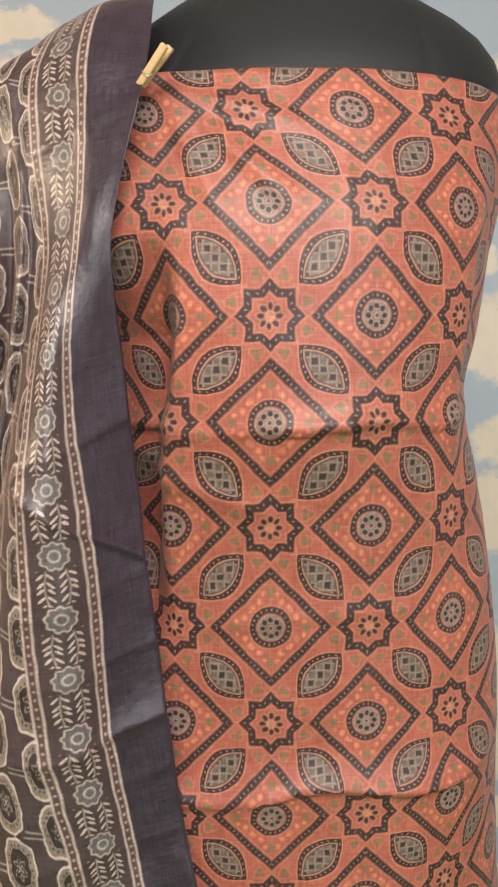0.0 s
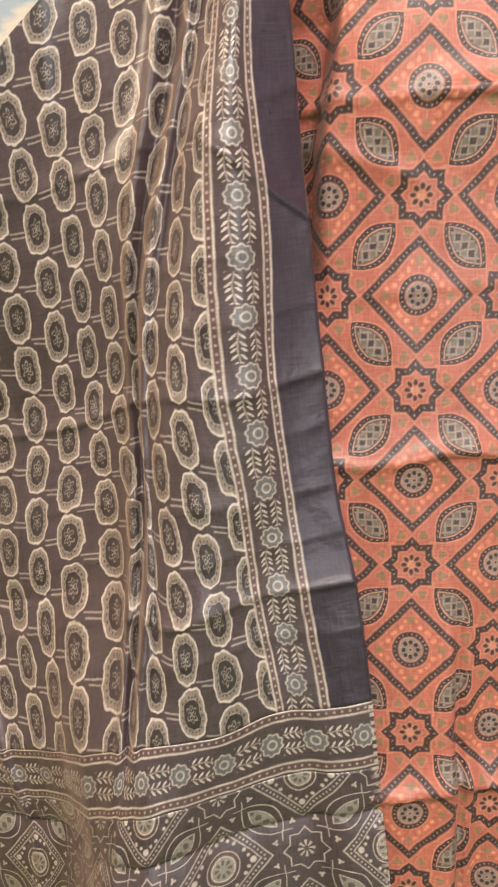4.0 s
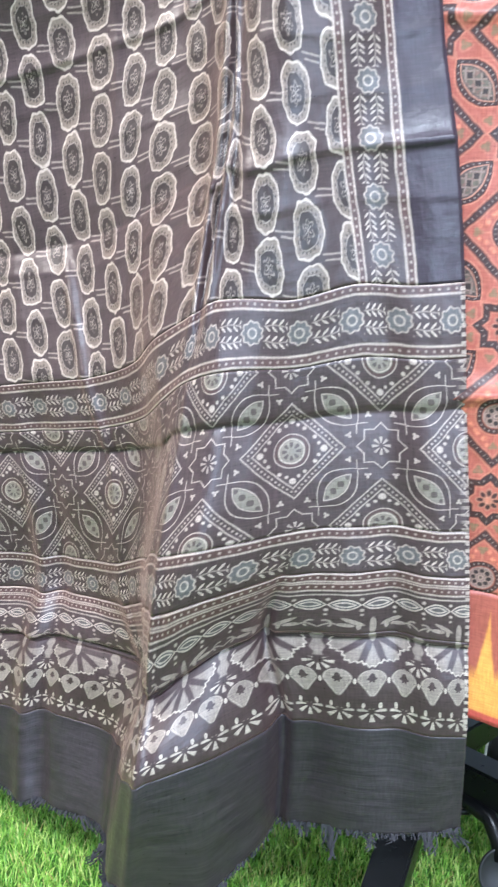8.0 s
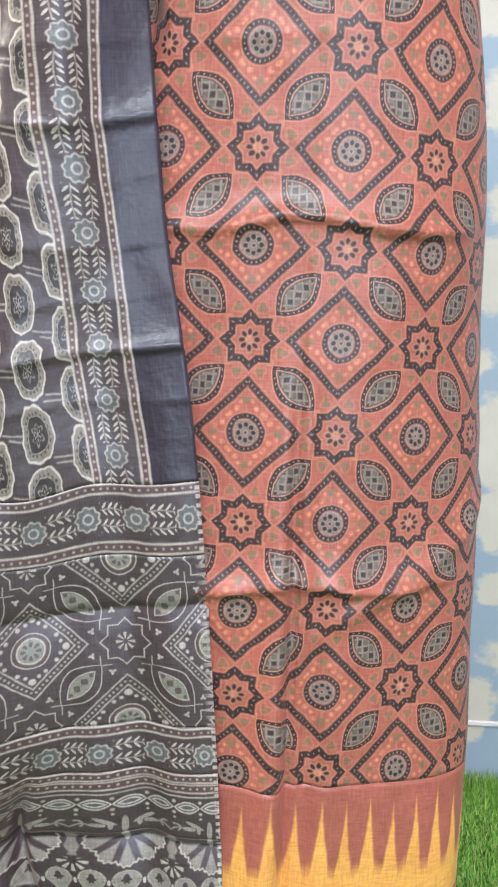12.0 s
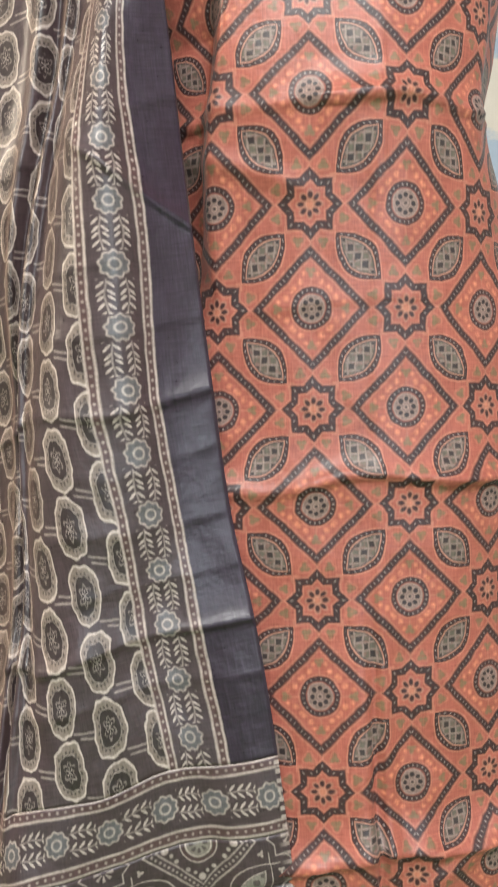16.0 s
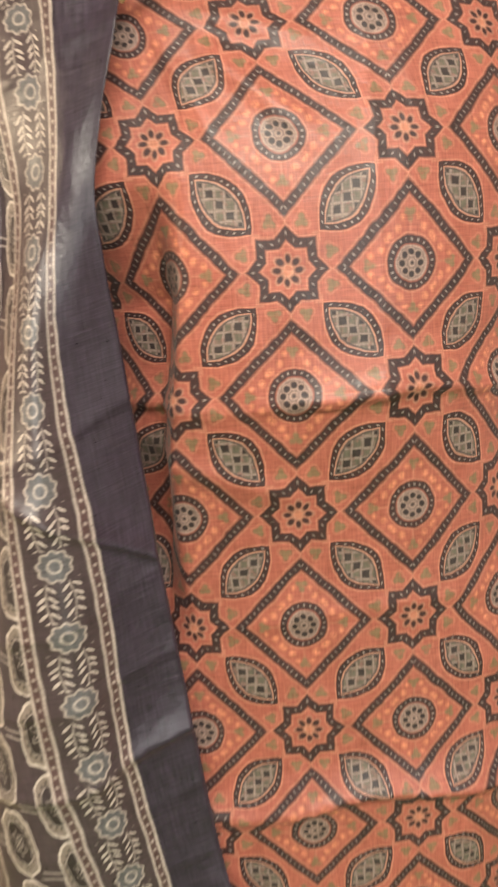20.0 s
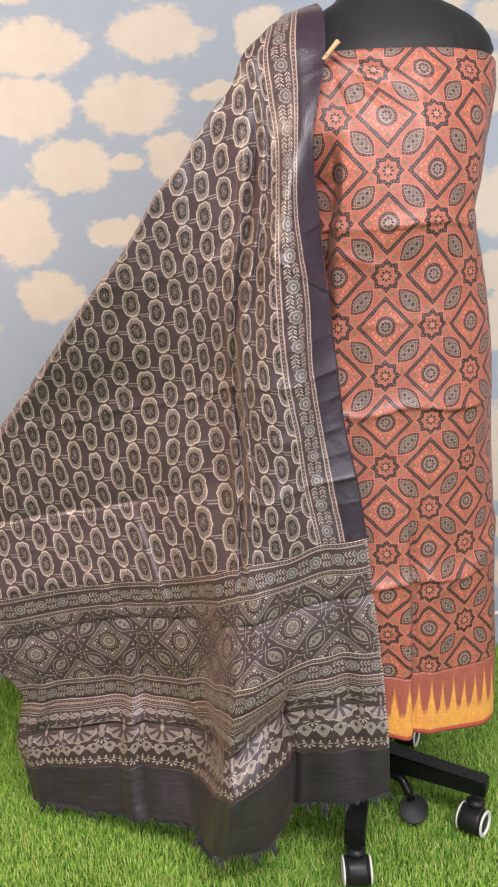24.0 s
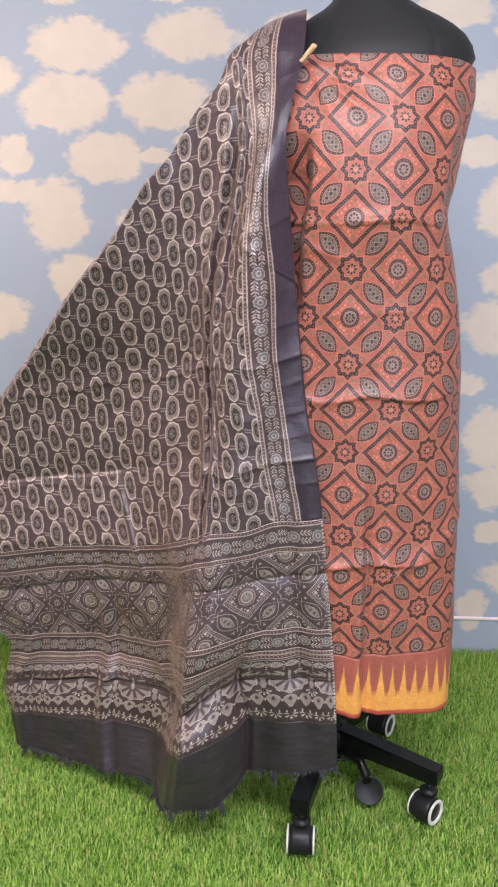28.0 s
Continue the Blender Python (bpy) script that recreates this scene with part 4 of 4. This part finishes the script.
fold(0.300, (0, -0.277, 0.810, 0.103), (0.12, -0.251, 0.765, 0.260), (0.227, -0.243, 0.790, 0.335), (0.319, -0.236, 0.790, 0.458), (0.433, -0.220, 0.800, 0.572), (0.58, -0.206, 0.842, 0.716), (0.75, -0.216, 0.924, 0.885),
     (0.90, -0.237, 0.958, 1.022), (1.05, -0.247, 0.936, 1.176), (1.20, -0.262, 0.912, 1.318), (1.35, -0.268, 0.900, 1.452))
fold(0.345, (0, -0.293, 0.840, 0.091), (0.12, -0.270, 0.805, 0.241), (0.227, -0.253, 0.825, 0.325), (0.319, -0.259, 0.854, 0.428), (0.433, -0.240, 0.862, 0.544), (0.58, -0.251, 0.911, 0.689), (0.75, -0.275, 0.964, 0.862),
     (0.90, -0.274, 0.978, 1.009), (1.05, -0.283, 0.950, 1.161), (1.20, -0.304, 0.918, 1.302))
fold(0.400, (0, -0.303, 0.870, 0.086), (0.12, -0.284, 0.865, 0.218), (0.227, -0.259, 0.870, 0.311), (0.319, -0.282, 0.935, 0.400), (0.433, -0.270, 0.941, 0.520), (0.58, -0.290, 0.980, 0.657), (0.75, -0.328, 1.001, 0.838),
     (0.90, -0.326, 1.005, 1.000), (1.05, -0.337, 0.961, 1.148), (1.20, -0.354, 0.920, 1.288))
fold(0.480, (0, -0.327, 0.920, 0.090), (0.12, -0.323, 0.958, 0.190), (0.227, -0.292, 0.952, 0.286), (0.319, -0.331, 0.994, 0.370), (0.433, -0.324, 0.997, 0.496), (0.58, -0.357, 1.037, 0.630), (0.75, -0.403, 1.047, 0.816),
     (0.90, -0.419, 1.041, 0.987), (1.05, -0.426, 0.973, 1.135), (1.20, -0.432, 0.924, 1.272))
fold(0.560, (0, -0.406, 0.970, 0.073), (0.12, -0.412, 1.000, 0.186), (0.227, -0.396, 1.000, 0.281), (0.319, -0.401, 1.043, 0.355), (0.433, -0.405, 1.048, 0.478), (0.58, -0.436, 1.075, 0.615), (0.75, -0.480, 1.068, 0.797), (0.90, -0.497, 1.054, 0.972), (1.05, -0.499, 0.979, 1.120))
fold(0.640, (0, -0.491, 1.020, 0.054), (0.12, -0.494, 1.040, 0.165), (0.227, -0.488, 1.045, 0.261), (0.319, -0.473, 1.073, 0.343), (0.433, -0.484, 1.081, 0.466), (0.58, -0.515, 1.099, 0.602), (0.75, -0.557, 1.084, 0.782), (0.90, -0.573, 1.062, 0.956), (1.05, -0.571, 0.983, 1.105))
fold(0.700, (0, -0.577, 1.063, 0.044), (0.12, -0.576, 1.066, 0.153), (0.227, -0.574, 1.071, 0.240), (0.319, -0.533, 1.081, 0.339), (0.433, -0.548, 1.094, 0.452), (0.58, -0.577, 1.111, 0.592), (0.75, -0.613, 1.092, 0.772), (0.90, -0.628, 1.068, 0.945), (1.05, -0.624, 0.987, 1.094))
fold(0.800, (0, -0.665, 1.102, 0.041), (0.12, -0.670, 1.100, 0.137), (0.227, -0.676, 1.099, 0.221), (0.319, -0.628, 1.095, 0.328), (0.433, -0.649, 1.104, 0.432), (0.58, -0.678, 1.121, 0.575), (0.75, -0.707, 1.102, 0.755), (0.90, -0.723, 1.076, 0.929))
fold(0.930, (0, -0.779, 1.153, 0.038), (0.12, -0.793, 1.144, 0.117), (0.227, -0.808, 1.136, 0.196), (0.319, -0.750, 1.101, 0.317), (0.433, -0.782, 1.111, 0.421), (0.58, -0.805, 1.127, 0.560), (0.75, -0.829, 1.108, 0.739), (0.90, -0.848, 1.082, 0.914))

ZONES = (0.120, 0.227, 0.272, 0.300, 0.3505, 0.5155, 0.580)


def shawl():
    vs = []
    bounds = (0.0,) + ZONES + (1.58,)
    for a, b in zip(bounds, bounds[1:]):
        n = max(4, round((b - a) / 0.0030))
        vs += [a + (b - a) * i / n for i in range(n)]
    vs.append(1.58)
    cols = 230
    grid, uvs = [], []
    for v in vs:
        top = min(0.85 + 0.30 * max(0.0, min(0.27, v - 0.227)), 0.685 - 1.07 * (v - 0.97))
        top = max(top, 0.075)
        net = []
        for u, knots in FOLDS:
            net.append((u, *smooth_curve(knots, v)))
        row, uvrow = [], []
        for c in range(cols + 1):
            f = c / cols
            u = top * f
            x, y, z = smooth_curve(net, u)
            push = 0.0
            # storage creases run across the cloth
            for vc, size in ((0.226, 0.0170), (0.472, 0.0150), (0.648, 0.0030), (0.692, 0.0115), (0.745, 0.0022), (0.800, 0.0030), (0.846, 0.0024), (0.890, 0.0085), (0.945, 0.0022), (1.000, 0.0020), (1.135, 0.0050), (1.370, 0.0050)):
                bend = 0.008 * math.sin(u * 9 + vc * 20) + 0.03 * max(0.0, u - 0.3) + 0.2 * max(0.0, 0.09 - u) * (vc > 0.8)
                d, sign, ramp = (v - vc - bend, 1, 0.034) if vc > 0.5 else (bend + vc - v, -1, 0.065)
                push += sign * crease(d, size * (0.45 if vc == 0.692 and u > 0.3 else 1.0), ramp) * (0.8 + 0.5 * noise.noise((u * 5, vc * 7, 1)))
            # a slanting fold over the plain strip
            if u < 0.13:
                push += crease(v - 1.035 - 0.75 * u, 0.0100, 0.030) * min(1.0, (0.13 - u) / 0.04)
            # the spread side turns up towards the light under its middle fold
            spread = max(0.0, min(1.0, (u - 0.26) / 0.08))
            under = 0.712 + 0.03 * max(0.0, u - 0.3) - v
            push += spread * (0.054 * max(0.0, min(1.0, under / 0.13, (v - 0.30) / 0.28)) - 0.006 * max(0.0, min(1.0, -under / 0.004)) * math.exp(min(0.0, under) / 0.05))
            push += 0.008 * noise.noise((u * 10, v * 4, 3.0)) + 0.0024 * noise.noise((u * 34, v * 15, 7.0))
            # thin hanging pleats beside the border
            uc = 0.15 + 0.17 * (1.2 - v)
            hang = max(0.0, min(1.0, (v - 0.50) / 0.14, (1.38 - v) / 0.15))
            push += hang * (0.017 * math.exp(-((u - uc) / 0.009) ** 2) - 0.015 * math.exp(-((u - uc - 0.022) / 0.009) ** 2) + 0.010 * math.exp(-((u - uc - 0.042) / 0.008) ** 2))
            # upright pleats in the lower half
            low = max(0.0, min(1.0, (0.62 - v) / 0.35))
            push += low * (0.017 * math.exp(-((u - 0.612) / 0.016) ** 2) - 0.006 * math.exp(-((u - 0.580) / 0.014) ** 2) + 0.006 * math.exp(-((u - 0.462) / 0.012) ** 2))
            push += low * (0.010 * math.exp(-((u - 0.283) / 0.007) ** 2) - 0.004 * math.exp(-((u - 0.325) / 0.012) ** 2))
            push += low * (0.012 * math.exp(-((u - 0.82) / 0.02) ** 2) - 0.024 * math.exp(-((u - 0.166) / 0.007) ** 2) * max(0.0, min(1.0, (0.33 - v) / 0.12)))
            push += 0.009 * math.exp(-((u - 0.492 - 0.06 * (v - 0.6)) / 0.0075) ** 2) * max(0.0, min(1.0, (0.72 - v) / 0.05, (v - 0.36) / 0.15))
            push += 0.006 * math.exp(-((u - 0.39 - 0.1 * (v - 0.7)) / 0.010) ** 2) * max(0.0, min(1.0, (1.0 - v) / 0.3, (v - 0.66) / 0.1))
            # faint pressed lines along the cloth, from when it lay folded
            for uc_, size in ((0.300, 0.0016), (0.420, 0.0022), (0.560, 0.0022), (0.700, 0.0020)):
                push += size * math.exp(-abs(u - uc_ - 0.012 * math.sin(v * 5 + uc_ * 30)) / 0.006) * (v > 0.58)
            y -= push
            # the folded upper edge rolls to the back
            if v > 0.74 and f > 0.97:
                y += 0.9 * (f - 0.97)
            row.append((x, y, z))
            uvrow.append((u, v))
        grid.append(row)
        uvs.append(uvrow)

    cuts = [min(range(len(vs)), key=lambda i: abs(vs[i] - z)) for z in (ZONES[0], ZONES[1], ZONES[3], ZONES[4], ZONES[5], ZONES[6])]
    ob = sheet("shawl", grid[cuts[5]:], uvs[cuts[5]:], shawl_ovals(), 0.0008)
    tagged(ob, "dark grey printed shawl with ovals and flower borders over one shoulder", "shawl")
    bands = (("plain_end", 0, cuts[0], shawl_plain(), "plain slate-grey end"), ("fan_band", cuts[0], cuts[1], shawl_fans(), "pale fans and hanging drops"),
             ("stripe_band", cuts[1], cuts[2], shawl_stripes(), "stripes, chain and leafy scrolls"),
             ("flower_border", cuts[2], cuts[3], shawl_border("shawl_lower_border_print", 0.3195, (0.3440,)), "row of flowers"),
             ("star_panel", cuts[3], cuts[4], shawl_lattice(), "star and diamond lattice in pale outline"),
             ("flower_border", cuts[4], cuts[5], shawl_border("shawl_upper_border_print", 0.5490, (0.5225, 0.5755)), "row of flowers"))
    for name, a, b, mat, label in bands:
        tagged(sheet(name, grid[a:b + 1], uvs[a:b + 1], mat, 0.0008, ob), label)
    return ob, grid, uvs


shawl_cloth, shawl_grid, shawl_uv = shawl()


def fringe():
    """Short fray along the shawl's raw end, with curled clumps of knotted thread here and there."""
    rng = random.Random(4)
    bm = bmesh.new()
    row = shawl_grid[0]

    def strand(pts, w):
        pairs = [(bm.verts.new((p[0] - w, p[1], p[2])), bm.verts.new((p[0] + w, p[1], p[2]))) for p in pts]
        for (a, b), (c, d) in zip(pairs, pairs[1:]):
            bm.faces.new((a, b, d, c))

    for c in range(0, len(row) - 1):
        for k in range(4):
            x, y, z = (a + (b - a) * rng.random() for a, b in zip(row[c], row[c + 1]))
            ln = rng.uniform(0.002, 0.006)
            dx, dy = rng.uniform(-0.004, 0.004), rng.uniform(-0.005, 0.003)
            strand([(x, y, z + 0.002), (x + dx, y + dy, z - ln)], rng.uniform(0.0004, 0.0009))
    for c in range(4, len(row) - 4, 7):
        if rng.random() < 0.35:
            continue
        x, y, z = row[c]
        ln = rng.uniform(0.010, 0.034)
        sway, out = rng.uniform(-0.020, 0.020), rng.uniform(-0.016, 0.002)
        for k in range(rng.randint(8, 16)):
            ox, l = rng.uniform(-0.010, 0.010), ln * rng.uniform(0.5, 1.15)
            curl, phase = rng.uniform(0.002, 0.008), rng.uniform(0, 6.28)
            pts = []
            for q in range(7):
                f = q / 6
                pts.append((x + ox * (1 - 0.8 * f) + sway * f * f + curl * f * math.sin(phase + 5 * f), y + out * f + curl * f * math.cos(phase + 5 * f), z + 0.002 - l * (f - 0.35 * f * f * abs(sway) / 0.02)))
            strand(pts, rng.uniform(0.0006, 0.0012))
    ob = mesh_ob("fringe", bm, plain_mat("grey_thread", srgb(48, 46, 52), 0.8), shawl_cloth)
    return tagged(ob, "frayed grey threads", kind="stuff")


fringe()


# ---- the clothes peg ----
def clothes_peg():
    wood = plain_mat("pale_birch", srgb(206, 174, 130), 0.6, vary=0.18, scale=45.0, bump=0.2)
    steel = plain_mat("spring_steel", srgb(190, 190, 188), 0.3, metal=1.0)
    root = empty("clothes_peg", (-0.008, 0.842, 1.598))
    root.rotation_euler = (radians(12), radians(45), radians(-12))
    root.scale = (0.66, 0.66, 0.66)
    for name, y, tilt in (("wooden_arm", -0.0055, -5), ("wooden_arm", 0.0055, 5)):
        bm = bmesh.new()
        bevelled_box(bm, (0.0095, 0.0065, 0.056), (0, 0, 0), 0.0016)
        for v in bm.verts:
            if v.co.z < -0.012:
                v.co.y *= 0.75
        ob = part(name, bm, wood, root, "pale birch half of the peg")
        ob.location = (0, y, 0)
        ob.rotation_euler = (radians(-tilt), 0, 0)
    bm = bmesh.new()
    pts = [(0.0042 * math.cos(a), 0.0042 * math.sin(a), 0) for a in (k * 0.5 for k in range(38))]
    pts = [(-0.006 + 0.012 * i / 37, p[0] * 0.95, -0.003 + p[1]) for i, p in enumerate(pts)]
    tube(bm, pts, 0.0007, 6)
    tube(bm, [(-0.006, 0.004, -0.003), (-0.0058, 0.0092, -0.012), (0.0058, 0.0092, -0.012)], 0.0007, 6)
    tube(bm, [(0.006, -0.004, -0.003), (0.0058, -0.0092, -0.012), (-0.0058, -0.0092, -0.012)], 0.0007, 6)
    part("spring", bm, steel, root, "coiled steel spring")
    return tagged(root, "small pale wooden clothes peg clipped on the shawl and kurta cloth", "clothes peg")


clothes_peg()


# ---- the rolling stand ----
def rolling_stand():
    hub = Vector((0.076, 1.094, 0.0))
    black = plain_mat("black_powder_coat", (0.006, 0.006, 0.0065), 0.30, vary=0.3, scale=80.0, gloss=0.3)
    nylon = plain_mat("black_nylon", (0.014, 0.014, 0.015), 0.42, vary=0.3, scale=60.0, gloss=0.35)
    white = plain_mat("white_plastic_ring", srgb(226, 224, 218), 0.4, vary=0.06)
    root = empty("rolling_stand", hub)
    bm = bmesh.new()
    lathe(bm, [(0.030, 0.060), (0.036, 0.066), (0.036, 0.150), (0.030, 0.158), (0.030, 0.30), (0.026, 0.306), (0.026, 0.78)], 32)
    part("column", bm, black, root, "black gas-lift column")
    bm = bmesh.new()
    lathe(bm, [(0.020, 0.088), (0.047, 0.092), (0.050, 0.100), (0.050, 0.138), (0.044, 0.148), (0.030, 0.152)], 32)
    part("hub", bm, black, root)
    reach = 0.262
    for k in range(5):
        a = radians((-104, -30, 54, 124, 191)[k])
        turn = Matrix.Rotation(a, 4, "Z")
        bm = bmesh.new()
        # a square tube that tapers and sinks a little towards its end
        r0, r1 = 0.035, reach + 0.024
        ring = []
        for i in range(6):
            f = i / 5
            r = r0 + (r1 - r0) * f
            w, h = 0.022 - 0.001 * f, 0.024 - 0.006 * f
            zc = 0.128 - 0.016 * f
            ring.append([bm.verts.new((r, sx * w, zc + sz * h)) for sx, sz in ((-1, -1), (1, -1), (1, 1), (-1, 1))])
        for p, q in zip(ring, ring[1:]):
            for c in range(4):
                bm.faces.new((p[c], p[(c + 1) % 4], q[(c + 1) % 4], q[c]))
        bm.faces.new(ring[0][::-1])
        bm.faces.new(ring[-1])
        bmesh.ops.recalc_face_normals(bm, faces=bm.faces[:])
        bmesh.ops.bevel(bm, geom=[e for e in bm.edges if len(e.link_faces) == 2 and e.calc_face_angle() > 0.5], offset=0.003, segments=2, affect="EDGES")
        bmesh.ops.transform(bm, matrix=turn, verts=bm.verts[:])
        leg = part("leg", bm, black, root)
        for p in leg.data.polygons:
            p.use_smooth = False
        # twin-wheel caster under the end of the leg
        swivel = radians((-92, -131, -120, 150, 60)[k])
        at = Vector((reach * math.cos(a), reach * math.sin(a), 0.0))
        base = Matrix.Translation(at) @ Matrix.Rotation(swivel, 4, "Z")
        bm = bmesh.new()
        lathe(bm, [(0.007, 0.054), (0.007, 0.094)], 12)
        lathe(bm, [(0.016, 0.060), (0.020, 0.063), (0.021, 0.070), (0.012, 0.076)], 16)
        bmesh.ops.transform(bm, matrix=base, verts=bm.verts[:])
        caster = part("caster", bm, nylon, root, "twin-wheel caster with white rings")
        lie = base @ Matrix.Translation((0.012, 0, 0.029)) @ Matrix.Rotation(radians(90), 4, "X")
        # the hood is one smooth drum that hides all but the outer faces of the wheels
        bm = bmesh.new()
        lathe(bm, [(0.020, -0.0215), (0.0296, -0.0212), (0.0306, -0.016), (0.0310, 0.0), (0.0306, 0.016), (0.0296, 0.0212), (0.020, 0.0215)], 40, lie)
        part("hood", bm, nylon, caster)
        for side in (-1, 1):
            off = lie @ Matrix.Translation((0, 0, side * 0.0215))
            bm = bmesh.new()
            lathe(bm, [(0.010, 0.0), (0.0282, 0.0), (0.0290, side * 0.0015), (0.0290, side * 0.0035), (0.0280, side * 0.0045), (0.010, side * 0.0045)], 36, off)
            part("wheel", bm, nylon, caster)
            bm = bmesh.new()
            z0 = side * 0.0042
            lathe(bm, [(0.0208, z0), (0.0286, z0), (0.0300, z0 + side * 0.0010), (0.0296, z0 + side * 0.0034), (0.0276, z0 + side * 0.0044), (0.0218, z0 + side * 0.0038), (0.0208, z0 + side * 0.0022), (0.0208, z0)], 40, off, cap=False)
            part("ring", bm, white, caster, "white plastic ring")
            bm = bmesh.new()
            lathe(bm, [(0.0208, z0), (0.0196, z0 + side * 0.0012), (0.001, z0 + side * 0.0016)], 32, off)
            part("wheel_cap", bm, nylon, caster)
    # foot pedal for the height
    bm = bmesh.new()
    tube(bm, [(0.02, -0.03, 0.100), (0.050, -0.052, 0.100), (0.074, -0.072, 0.094), (0.084, -0.086, 0.076), (0.090, -0.095, 0.054)], 0.011, 12)
    tube(bm, [(-0.060, -0.075, 0.082), (0.03, -0.055, 0.086), (0.110, -0.045, 0.088)], 0.0045, 8)
    part("pedal_rod", bm, black, root)
    bm = bmesh.new()
    m = Matrix.Translation((0.094, -0.104, 0.040)) @ Matrix.Rotation(radians(68), 4, "X")
    lathe(bm, [(0.010, -0.014), (0.022, -0.010), (0.0325, -0.002), (0.0335, 0.003), (0.0325, 0.005), (0.0300, 0.004), (0.020, 0.0005), (0.001, -0.001)], 40, m)
    part("pedal", bm, nylon, root, "round black foot pedal")
    return tagged(root, "black five-legged rolling stand with twin casters under the dress form", "stand")


rolling_stand()
